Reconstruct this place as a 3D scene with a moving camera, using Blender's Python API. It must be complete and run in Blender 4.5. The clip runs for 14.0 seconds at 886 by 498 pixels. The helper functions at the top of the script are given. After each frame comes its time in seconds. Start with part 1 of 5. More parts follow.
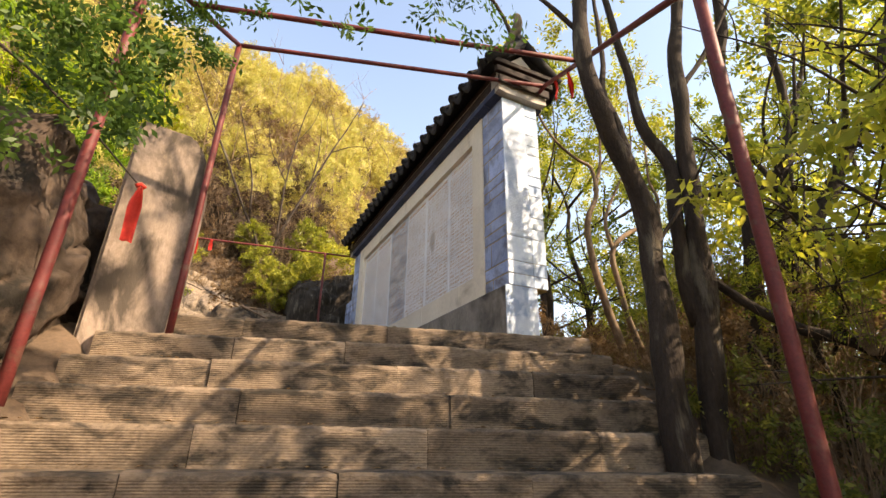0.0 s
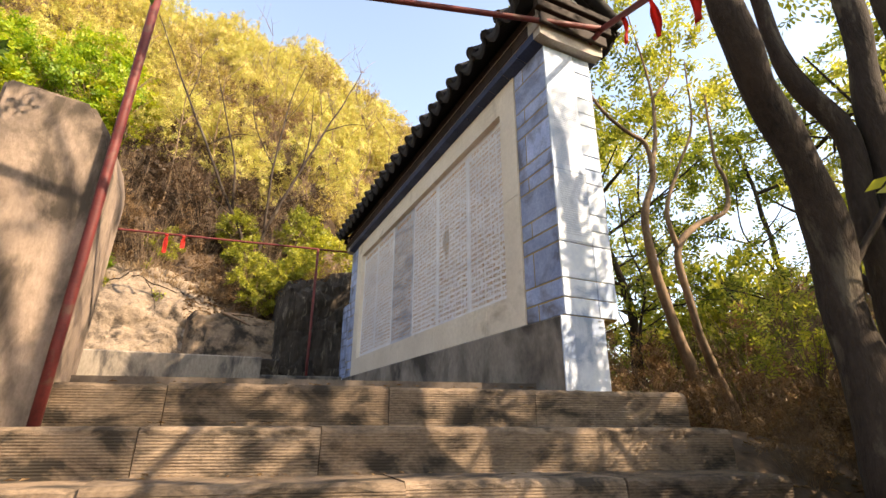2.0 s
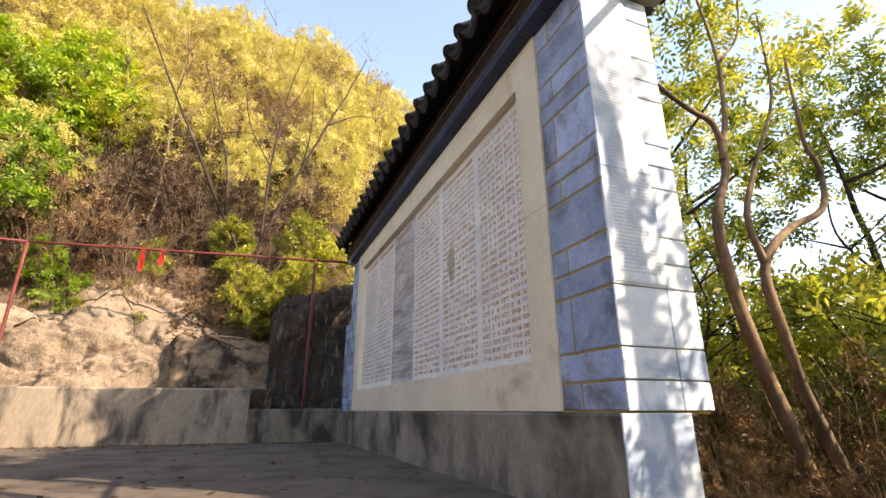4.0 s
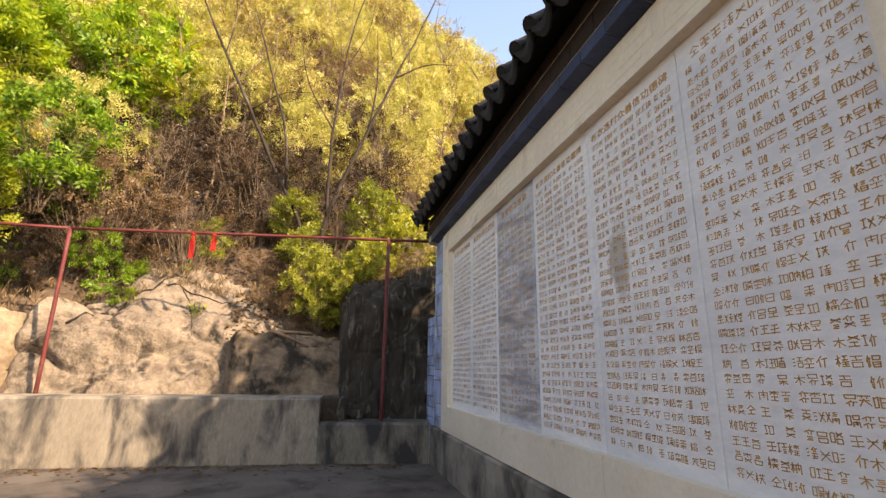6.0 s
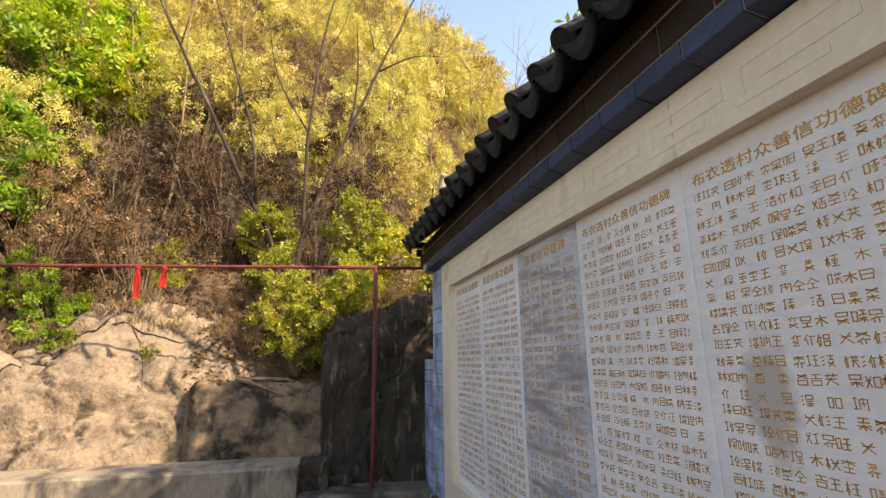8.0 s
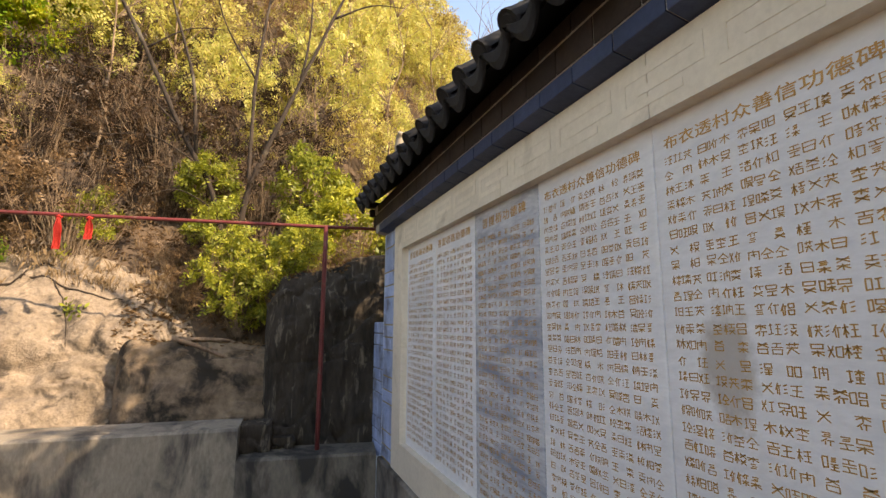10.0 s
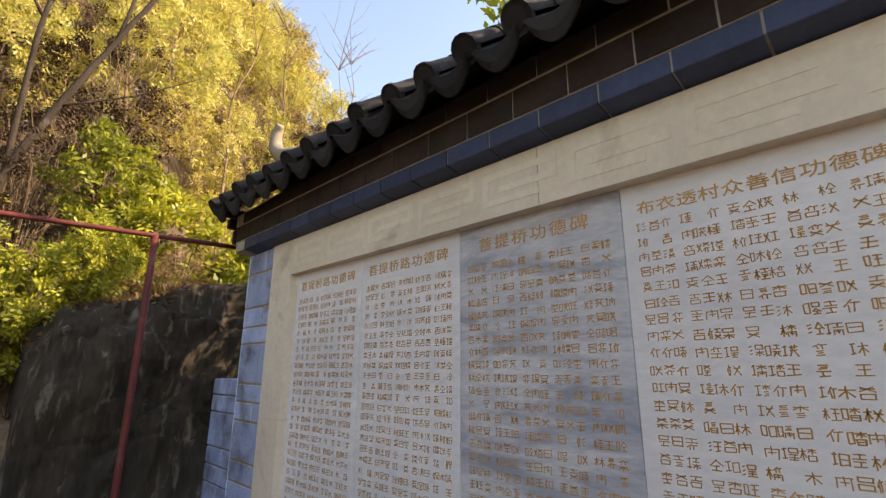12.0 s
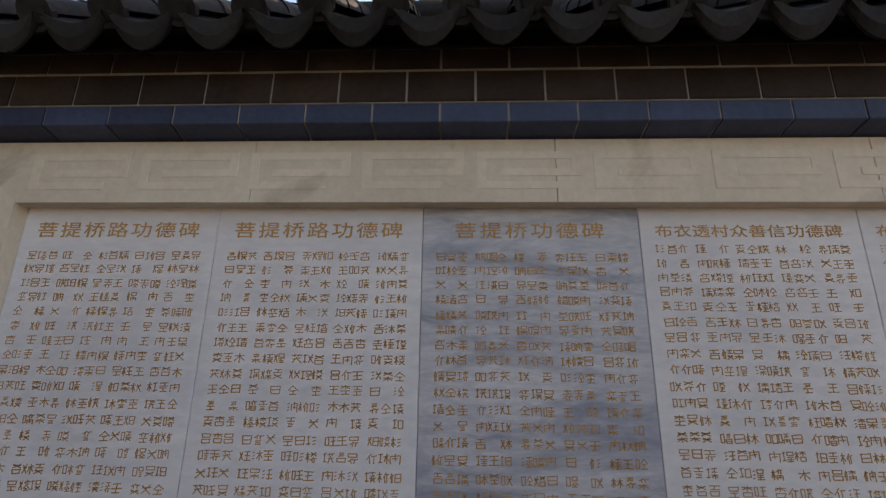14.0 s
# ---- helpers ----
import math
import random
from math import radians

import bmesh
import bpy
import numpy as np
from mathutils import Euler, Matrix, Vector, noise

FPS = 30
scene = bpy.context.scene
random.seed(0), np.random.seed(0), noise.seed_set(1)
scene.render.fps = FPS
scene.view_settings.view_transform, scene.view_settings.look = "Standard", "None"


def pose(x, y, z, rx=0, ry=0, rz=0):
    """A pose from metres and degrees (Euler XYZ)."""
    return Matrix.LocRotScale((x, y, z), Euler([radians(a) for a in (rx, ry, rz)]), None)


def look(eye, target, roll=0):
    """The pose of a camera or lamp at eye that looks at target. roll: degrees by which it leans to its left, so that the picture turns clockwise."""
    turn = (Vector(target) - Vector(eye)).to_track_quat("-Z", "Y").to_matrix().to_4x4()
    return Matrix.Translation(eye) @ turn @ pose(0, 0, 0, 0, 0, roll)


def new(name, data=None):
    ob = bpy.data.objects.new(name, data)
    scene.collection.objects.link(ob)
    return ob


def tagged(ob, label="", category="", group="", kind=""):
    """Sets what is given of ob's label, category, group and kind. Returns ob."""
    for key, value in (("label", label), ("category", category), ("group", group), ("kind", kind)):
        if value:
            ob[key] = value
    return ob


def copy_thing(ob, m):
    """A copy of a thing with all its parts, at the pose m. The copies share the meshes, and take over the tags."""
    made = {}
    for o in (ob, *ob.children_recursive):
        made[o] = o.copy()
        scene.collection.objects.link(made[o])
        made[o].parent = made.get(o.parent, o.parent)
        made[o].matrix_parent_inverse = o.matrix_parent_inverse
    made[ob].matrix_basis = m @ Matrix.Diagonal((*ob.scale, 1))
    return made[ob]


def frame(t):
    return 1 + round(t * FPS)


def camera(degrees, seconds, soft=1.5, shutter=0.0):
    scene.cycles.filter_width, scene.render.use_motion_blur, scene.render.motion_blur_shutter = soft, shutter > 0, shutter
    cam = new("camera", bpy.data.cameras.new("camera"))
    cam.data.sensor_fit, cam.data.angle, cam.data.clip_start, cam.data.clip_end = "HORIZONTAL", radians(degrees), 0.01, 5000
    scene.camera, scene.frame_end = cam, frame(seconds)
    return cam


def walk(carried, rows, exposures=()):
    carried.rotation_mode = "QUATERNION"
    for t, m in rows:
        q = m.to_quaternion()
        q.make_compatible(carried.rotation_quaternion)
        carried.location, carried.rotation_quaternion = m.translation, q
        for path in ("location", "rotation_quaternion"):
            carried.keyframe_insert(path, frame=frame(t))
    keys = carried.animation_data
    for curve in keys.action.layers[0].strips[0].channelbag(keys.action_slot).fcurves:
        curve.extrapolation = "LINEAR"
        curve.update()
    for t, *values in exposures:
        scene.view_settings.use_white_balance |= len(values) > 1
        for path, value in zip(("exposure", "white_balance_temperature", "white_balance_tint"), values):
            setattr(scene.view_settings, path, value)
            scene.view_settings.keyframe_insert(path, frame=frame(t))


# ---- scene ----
cam = camera(85.9, 14.0)
PATH = [
    (0, (-2.393, -3.071, -0.962), (-1.588, -1.401, -0.21), 0.9),
    (0.5, (-2.413, -2.733, -0.84), (-1.621, -1.051, -0.1), 1.8),
    (1, (-2.218, -2.483, -0.641), (-1.389, -0.806, 0.066), 0.2),
    (1.5, (-2.01, -2.226, -0.457), (-1.194, -0.532, 0.225), 0.1),
    (2, (-1.986, -1.914, -0.227), (-1.184, -0.211, 0.449), 0.3),
    (2.2, (-1.912, -1.867, -0.156), (-1.103, -0.173, 0.533), -0.3),
    (4.3, (-1.369, -0.843, 0.439), (-0.717, 0.943, 1.059), 0.2),
    (4.5, (-1.387, -0.689, 0.438), (-0.776, 1.117, 1.042), 0.4),
    (5, (-1.335, -0.363, 0.684), (-0.768, 1.472, 1.243), 0.0),
    (5.5, (-1.154, -0.025, 0.854), (-0.623, 1.831, 1.378), 0.1),
    (6, (-1.272, 0.379, 1.027), (-0.824, 2.264, 1.521), 0.8),
    (6.5, (-1.192, 0.645, 1.161), (-0.845, 2.558, 1.629), 0.1),
    (7, (-1.229, 0.946, 1.323), (-1.159, 2.9, 1.743), 0.3),
    (7.5, (-1.406, 1.203, 1.455), (-1.425, 3.163, 1.851), 0.5),
    (8, (-1.189, 1.209, 1.665), (-0.685, 3.091, 2.119), -0.9),
    (8.2, (-1.078, 1.129, 1.676), (-0.267, 2.906, 2.105), -0.7),
    (10.3, (-1.226, 1.46, 1.658), (-0.591, 3.333, 1.956), 0.4),
    (10.5, (-1.304, 1.592, 1.67), (-0.725, 3.484, 1.964), 0.5),
    (11, (-1.356, 1.934, 1.64), (-0.831, 3.845, 1.913), -0.3),
    (11.5, (-1.351, 2.334, 1.642), (-0.714, 4.205, 1.951), -0.2),
    (12, (-1.418, 2.604, 1.742), (-0.055, 3.982, 2.237), 0.3),
    (12.5, (-1.479, 2.814, 1.714), (0.296, 3.526, 2.301), 1.2),
    (13, (-1.399, 3.147, 1.691), (0.49, 3.436, 2.282), 1.3),
    (13.5, (-1.465, 3.462, 1.701), (0.438, 3.605, 2.299), 1.6),
    (14, (-1.504, 3.84, 1.737), (0.417, 3.927, 2.289), 0.9),
]
walk(cam, [(t, look(eye, target, roll)) for t, eye, target, roll in PATH],
     [(0, 1.14, 8500, 16), (2, 1.26, 8400, 16), (5, 1.22, 8000, 16), (7, 1.08, 8400, 15), (8, 1.08, 8300, 14), (11, 1.02, 8200, 14), (12.5, 1.02, 8500, 17), (13.5, 0.82, 8200, 18), (14, 0.6, 8100, 18)])

from mathutils.bvhtree import BVHTree

# ---- light ----
SUN = Vector((0.9, -1.0, 0.97)).normalized()
elev = math.asin(SUN.z)
world = bpy.data.worlds.new("sky")
scene.world = world
world.use_nodes = True
wn = world.node_tree.nodes
sky = wn.new("ShaderNodeTexSky")
sky.sky_type = "NISHITA"
sky.sun_disc = False
sky.sun_elevation = elev
sky.sun_rotation = math.atan2(SUN.x, SUN.y)
sky.air_density, sky.dust_density, sky.ozone_density = 1.0, 0.8, 1.0
wn["Background"].inputs["Strength"].default_value = 0.25
world.node_tree.links.new(sky.outputs[0], wn["Background"].inputs["Color"])
sun_data = bpy.data.lights.new("sun", "SUN")
sun_data.energy, sun_data.angle, sun_data.color = 5.0, radians(0.53), (1.0, 0.91, 0.77)
sun = new("sun", sun_data)
sun.matrix_world = look(tuple(SUN * 30), (0, 0, 0))


# ---- materials ----
def ramp_node(nt, stops):
    r = nt.nodes.new("ShaderNodeValToRGB")
    els = r.color_ramp.elements
    while len(els) < len(stops):
        els.new(0.5)
    for e, (p, c) in zip(els, stops):
        e.position, e.color = p, (*c, 1)
    return r


def noise_node(nt, scale, detail=4, rough=0.55, vec=None, distortion=0.0):
    n = nt.nodes.new("ShaderNodeTexNoise")
    n.inputs["Scale"].default_value, n.inputs["Detail"].default_value = scale, detail
    n.inputs["Roughness"].default_value, n.inputs["Distortion"].default_value = rough, distortion
    if vec:
        nt.links.new(vec, n.inputs["Vector"])
    return n


def mix_node(nt, mode, fac, a, b):
    m = nt.nodes.new("ShaderNodeMix")
    m.data_type, m.blend_type = "RGBA", mode
    for sock, v in ((m.inputs[0], fac), (m.inputs[6], a), (m.inputs[7], b)):
        if isinstance(v, bpy.types.NodeSocket):
            nt.links.new(v, sock)
        elif isinstance(v, tuple):
            sock.default_value = (*v, 1)
        else:
            sock.default_value = v
    return m.outputs[2]


def surface(name, dark, light, coarse=2.0, fine=25.0, rough=0.85, bump=0.4, stain=None, stain_scale=1.2, stain_at=(0.5, 0.68),
            spread=0.0, metal=0.0, stretch=(1, 1, 1), bump_distance=0.01):
    """A weathered surface: two scales of grain between two colours, optional stains, fine relief and a spread from piece to piece."""
    m = bpy.data.materials.new(name)
    m.use_nodes = True
    nt = m.node_tree
    bsdf = nt.nodes["Principled BSDF"]
    geo = nt.nodes.new("ShaderNodeNewGeometry")
    mp = nt.nodes.new("ShaderNodeMapping")
    mp.inputs["Scale"].default_value = stretch
    nt.links.new(geo.outputs["Position"], mp.inputs["Vector"])
    v = mp.outputs[0]
    n1, n2 = noise_node(nt, coarse, 5, 0.6, v), noise_node(nt, fine, 5, 0.65, v)
    both = nt.nodes.new("ShaderNodeMath")
    both.operation = "MULTIPLY_ADD"
    both.inputs[1].default_value = 0.55
    nt.links.new(n1.outputs[0], both.inputs[0])
    half = nt.nodes.new("ShaderNodeMath")
    half.operation = "MULTIPLY"
    half.inputs[1].default_value = 0.45
    nt.links.new(n2.outputs[0], half.inputs[0])
    nt.links.new(half.outputs[0], both.inputs[2])
    r = ramp_node(nt, [(0.3, dark), (0.7, light)])
    nt.links.new(both.outputs[0], r.inputs[0])
    col = r.outputs[0]
    if stain:
        n3 = noise_node(nt, stain_scale, 6, 0.62, v, 0.4)
        k = ramp_node(nt, [(stain_at[0], (0, 0, 0)), (stain_at[1], (1, 1, 1))])
        nt.links.new(n3.outputs[0], k.inputs[0])
        col = mix_node(nt, "MIX", k.outputs[0], col, stain)
    if spread:
        info = nt.nodes.new("ShaderNodeObjectInfo")
        hsv = nt.nodes.new("ShaderNodeHueSaturation")
        mr = nt.nodes.new("ShaderNodeMapRange")
        mr.inputs[3].default_value, mr.inputs[4].default_value = 1 - spread, 1 + spread
        nt.links.new(info.outputs["Random"], mr.inputs[0])
        nt.links.new(mr.outputs[0], hsv.inputs["Value"])
        nt.links.new(col, hsv.inputs["Color"])
        col = hsv.outputs[0]
    nt.links.new(col, bsdf.inputs["Base Color"])
    bsdf.inputs["Roughness"].default_value, bsdf.inputs["Metallic"].default_value = rough, metal
    bsdf.inputs["Specular IOR Level"].default_value = 0.3
    if bump:
        b = nt.nodes.new("ShaderNodeBump")
        b.inputs["Strength"].default_value, b.inputs["Distance"].default_value = bump, bump_distance
        nt.links.new(both.outputs[0], b.inputs["Height"])
        nt.links.new(b.outputs[0], bsdf.inputs["Normal"])
    return m


def leaf_material(name, colours, through_share=0.45):
    """Thin leaves that let some light through; each leaf and each plant has its own tone."""
    m = bpy.data.materials.new(name)
    m.use_nodes = True
    nt = m.node_tree
    out = nt.nodes["Material Output"]
    nt.nodes.remove(nt.nodes["Principled BSDF"])
    geo = nt.nodes.new("ShaderNodeNewGeometry")
    info = nt.nodes.new("ShaderNodeObjectInfo")
    big = noise_node(nt, 0.55, 3, 0.5, geo.outputs["Position"])
    add = nt.nodes.new("ShaderNodeMath")
    add.operation = "MULTIPLY_ADD"
    add.inputs[1].default_value = 0.35
    nt.links.new(geo.outputs["Random Per Island"], add.inputs[0])
    a2 = nt.nodes.new("ShaderNodeMath")
    a2.operation = "MULTIPLY_ADD"
    a2.inputs[1].default_value, a2.inputs[2].default_value = 0.35, -0.02
    nt.links.new(info.outputs["Random"], a2.inputs[0])
    a3 = nt.nodes.new("ShaderNodeMath")
    a3.operation = "MULTIPLY_ADD"
    a3.inputs[1].default_value = 0.45
    nt.links.new(big.outputs[0], a3.inputs[0])
    nt.links.new(a2.outputs[0], a3.inputs[2])
    nt.links.new(a3.outputs[0], add.inputs[2])
    n = len(colours)
    r = ramp_node(nt, [(0.15 + 0.75 * i / (n - 1), c) for i, c in enumerate(colours)])
    nt.links.new(add.outputs[0], r.inputs[0])
    d, tr, gl = (nt.nodes.new("ShaderNodeBsdf" + k) for k in ("Diffuse", "Translucent", "Glossy"))
    gl.inputs["Roughness"].default_value = 0.45
    nt.links.new(r.outputs[0], d.inputs["Color"])
    bright = nt.nodes.new("ShaderNodeHueSaturation")
    bright.inputs["Value"].default_value, bright.inputs["Saturation"].default_value = 1.3, 1.04
    nt.links.new(r.outputs[0], bright.inputs["Color"])
    nt.links.new(bright.outputs[0], tr.inputs["Color"])
    m1, m2 = nt.nodes.new("ShaderNodeMixShader"), nt.nodes.new("ShaderNodeMixShader")
    m1.inputs[0].default_value, m2.inputs[0].default_value = through_share, 0.02
    nt.links.new(d.outputs[0], m1.inputs[1])
    nt.links.new(tr.outputs[0], m1.inputs[2])
    nt.links.new(m1.outputs[0], m2.inputs[1])
    nt.links.new(gl.outputs[0], m2.inputs[2])
    nt.links.new(m2.outputs[0], out.inputs["Surface"])
    return m


M_EARTH = surface("leaf_litter_earth", (0.05, 0.034, 0.023), (0.15, 0.1, 0.066), 1.5, 30, 0.95, 0.8, (0.16, 0.1, 0.06), 6, (0.56, 0.7))
M_CONCRETE = surface("old_concrete", (0.17, 0.138, 0.104), (0.37, 0.305, 0.23), 1.6, 35, 0.9, 0.35, (0.07, 0.06, 0.052), 3.0, (0.47, 0.62), stretch=(1, 1, 0.4))
# stained concrete again, darkened: shade beside the memorial wall is in the colour
M_CONCRETE_SHADE = surface("shaded_stained_concrete", (0.08, 0.068, 0.055), (0.24, 0.2, 0.155), 2.2, 35, 0.85, 0.4, (0.04, 0.035, 0.03), 3.0, (0.46, 0.6), stretch=(1, 1, 0.4))
M_TERRACE = surface("worn_cement_floor", (0.075, 0.058, 0.046), (0.175, 0.14, 0.115), 1.6, 40, 0.88, 0.4, (0.055, 0.044, 0.036), 2.5, (0.48, 0.66))
# stained stone; its dark mottling also carries some of the tree shade
M_STEP = surface("grooved_stone", (0.075, 0.055, 0.04), (0.31, 0.222, 0.152), 4.5, 60, 0.92, 0.9, (0.04, 0.032, 0.024), 6.0, (0.47, 0.62), 0.35, stretch=(0.6, 1, 1.3))
M_ROCK = surface("pale_rock", (0.09, 0.066, 0.047), (0.37, 0.28, 0.2), 3.2, 26, 0.95, 1.0, (0.06, 0.046, 0.034), 4.5, (0.53, 0.64), bump_distance=0.05)
M_ROCK_SAND = surface("sandy_rock", (0.11, 0.077, 0.048), (0.38, 0.275, 0.175), 2.8, 22, 0.95, 1.0, (0.09, 0.06, 0.036), 2.4, (0.56, 0.7), bump_distance=0.03)
M_LEDGE = surface("brown_ledge_rock", (0.06, 0.042, 0.03), (0.3, 0.215, 0.14), 2.6, 14, 0.95, 0.9, (0.03, 0.024, 0.018), 3.2, (0.46, 0.58), bump_distance=0.03)
# brown rock kept dark: the shade on the stair bank is part of the colour
M_BANKROCK = surface("brown_rock_shade_tinted", (0.035, 0.024, 0.018), (0.13, 0.09, 0.065), 1.6, 20, 0.95, 0.9, (0.02, 0.016, 0.012), 2.4, (0.5, 0.64), bump_distance=0.03)
# near-black rock with pale upright streaks
M_DARKROCK = surface("streaked_dark_rock", (0.01, 0.008, 0.006), (0.066, 0.05, 0.036), 5, 26, 0.96, 1.0, (0.16, 0.13, 0.098), 13.0, (0.56, 0.7), stretch=(1, 1, 0.22), bump_distance=0.03)
M_PILLAR = surface("brown_weathered_cement", (0.16, 0.118, 0.09), (0.4, 0.3, 0.235), 3.0, 40, 0.92, 0.9, (0.08, 0.062, 0.048), 3.4, (0.48, 0.62), stretch=(1, 1, 0.5))
M_PLASTER = surface("stained_plinth_plaster", (0.17, 0.145, 0.12), (0.36, 0.31, 0.26), 1.5, 30, 0.9, 0.35, (0.06, 0.052, 0.045), 1.8, (0.44, 0.64), stretch=(1, 1, 0.7))
M_BLUE = surface("blue_grey_painted_block", (0.19, 0.25, 0.42), (0.43, 0.5, 0.69), 5, 50, 0.78, 0.5, (0.13, 0.125, 0.14), 3.6, (0.48, 0.68), 0.2)
M_MORTAR_Y = surface("ochre_mortar", (0.2, 0.14, 0.045), (0.44, 0.31, 0.1), 5, 60, 0.9, 0.3)
M_FRAME = surface("carved_limestone", (0.6, 0.51, 0.4), (0.8, 0.7, 0.57), 1.8, 40, 0.75, 0.2, (0.45, 0.37, 0.28), 2.6, (0.58, 0.75), 0.05)
M_PANEL = surface("white_marble", (0.62, 0.605, 0.615), (0.82, 0.8, 0.8), 1.2, 22, 0.5, 0.08, (0.55, 0.55, 0.58), 1.6, (0.5, 0.8), 0.04, stretch=(1, 0.6, 1.6))
M_PANEL_GREY = surface("veined_grey_marble", (0.36, 0.37, 0.42), (0.68, 0.67, 0.68), 2.2, 20, 0.45, 0.08, (0.28, 0.3, 0.36), 2.4, (0.48, 0.66), stretch=(1, 0.8, 3.2))
M_GOLD = surface("faded_gold_paint", (0.44, 0.225, 0.07), (0.66, 0.38, 0.14), 6, 80, 0.6, 0.1)
M_WHITE = surface("flaking_white_blue_paint", (0.5, 0.58, 0.7), (0.74, 0.79, 0.84), 3, 30, 0.7, 0.3, (0.3, 0.38, 0.52), 3.0, (0.5, 0.62), 0.06)
M_INK = surface("faded_ink", (0.34, 0.39, 0.48), (0.5, 0.54, 0.6), 6, 30, 0.8, 0.1)
M_BRICK_BLUE = surface("dark_blue_brick", (0.02, 0.029, 0.062), (0.055, 0.075, 0.15), 4, 40, 0.5, 0.3, spread=0.2)
M_BRICK_BROWN = surface("dark_brown_brick", (0.016, 0.01, 0.009), (0.05, 0.033, 0.026), 4, 40, 0.8, 0.35, spread=0.2)
M_MORTAR_W = surface("pale_mortar", (0.26, 0.23, 0.2), (0.5, 0.45, 0.39), 8, 60, 0.9, 0.2)
M_TILE = surface("grey_roof_tile", (0.008, 0.007, 0.008), (0.032, 0.029, 0.029), 3, 30, 0.85, 0.5, (0.09, 0.078, 0.066), 5, (0.62, 0.78), 0.25)
M_RED = surface("flaked_red_paint", (0.075, 0.016, 0.015), (0.2, 0.036, 0.032), 6, 60, 0.55, 0.3, (0.13, 0.06, 0.045), 9, (0.56, 0.68))
M_CLOTH = surface("red_cloth", (0.38, 0.02, 0.016), (0.58, 0.045, 0.03), 5, 60, 0.8, 0.3)
M_BARK = surface("brown_bark", (0.012, 0.008, 0.006), (0.06, 0.042, 0.03), 9, 60, 0.92, 1.0, (0.11, 0.09, 0.065), 6, (0.57, 0.66), stretch=(1, 1, 0.3), bump_distance=0.02)
M_BARK_PALE = surface("pale_bark", (0.1, 0.065, 0.04), (0.3, 0.2, 0.13), 5, 40, 0.9, 0.7, (0.06, 0.045, 0.03), 4, (0.5, 0.68), stretch=(1, 1, 0.35))
M_TWIG = surface("dry_twigs", (0.07, 0.045, 0.03), (0.3, 0.205, 0.125), 5, 20, 0.95, 0)
M_LEAF_GOLD = leaf_material("yellowing_leaves", [(0.1, 0.064, 0.03), (0.28, 0.2, 0.075), (0.54, 0.46, 0.13), (0.38, 0.38, 0.09), (0.56, 0.45, 0.17)], 0.42)
M_LEAF_GREEN = leaf_material("bright_green_leaves", [(0.05, 0.1, 0.012), (0.16, 0.27, 0.022), (0.36, 0.42, 0.035), (0.44, 0.36, 0.05)], 0.45)
M_LEAF_LIME = leaf_material("yellow_green_leaves", [(0.05, 0.06, 0.012), (0.2, 0.22, 0.03), (0.5, 0.45, 0.06)], 0.35)
M_LEAF_WOOD = leaf_material("wood_leaves", [(0.03, 0.05, 0.012), (0.12, 0.16, 0.025), (0.34, 0.35, 0.05), (0.46, 0.41, 0.08)], 0.55)
# darker variant of wood_leaves; shade under the trees is put into the tone
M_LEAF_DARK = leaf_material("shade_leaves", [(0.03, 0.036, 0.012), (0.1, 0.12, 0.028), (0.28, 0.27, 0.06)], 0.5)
M_LEAF_FERN = leaf_material("feathery_leaves", [(0.015, 0.035, 0.008), (0.05, 0.1, 0.018), (0.14, 0.22, 0.04)], 0.45)
# dead leaves, near black: the hollow's deep shade is put into their colour
M_LEAF_DEAD_SHADE = leaf_material("dead_leaves_in_shade_tone", [(0.016, 0.01, 0.006), (0.04, 0.024, 0.013), (0.09, 0.052, 0.027)], 0.15)
M_LEAF_BROWN = leaf_material("dry_brown_leaves", [(0.06, 0.034, 0.018), (0.16, 0.095, 0.045), (0.34, 0.215, 0.11)], 0.3)


# ---- mesh helpers ----
def mesh_of(name, bm, material):
    me = bpy.data.meshes.new(name)
    bm.normal_update()
    bm.to_mesh(me)
    bm.free()
    if material:
        me.materials.append(material)
    return me


def part(name, bm, material, parent=None, label=""):
    me = bm if isinstance(bm, bpy.types.Mesh) else mesh_of(name, bm, material)
    ob = new(name, me)
    if parent:
        ob.parent = parent
    return tagged(ob, label) if label else ob


def empty(name, label, category, group="", kind="", at=(0, 0, 0)):
    ob = new(name)
    ob.empty_display_size = 0.1
    ob.location = at
    return tagged(ob, label, category, group, kind)


def box(bm, x0, x1, y0, y1, z0, z1, bevel=0.0):
    vs = [bm.verts.new((x, y, z)) for x in (x0, x1) for y in (y0, y1) for z in (z0, z1)]
    fs = [bm.faces.new([vs[i] for i in q]) for q in ((0, 1, 3, 2), (4, 6, 7, 5), (0, 4, 5, 1), (2, 3, 7, 6), (0, 2, 6, 4), (1, 5, 7, 3))]
    if bevel:
        es = list({e for f in fs for e in f.edges})
        bmesh.ops.bevel(bm, geom=es, offset=bevel, segments=1, affect="EDGES", profile=0.5)
    return bm


def prism(bm, outline, axis, a, b):
    """A closed outline drawn in the plane across axis ('x' or 'y'), drawn out from a to b."""
    def at(p, d):
        return (d, p[0], p[1]) if axis == "x" else (p[0], d, p[1])
    va, vb = [bm.verts.new(at(p, a)) for p in outline], [bm.verts.new(at(p, b)) for p in outline]
    n = len(outline)
    bm.faces.new(va)
    bm.faces.new(vb[::-1])
    for i in range(n):
        bm.faces.new((va[i], vb[i], vb[(i + 1) % n], va[(i + 1) % n]))
    bmesh.ops.recalc_face_normals(bm, faces=bm.faces)
    return bm


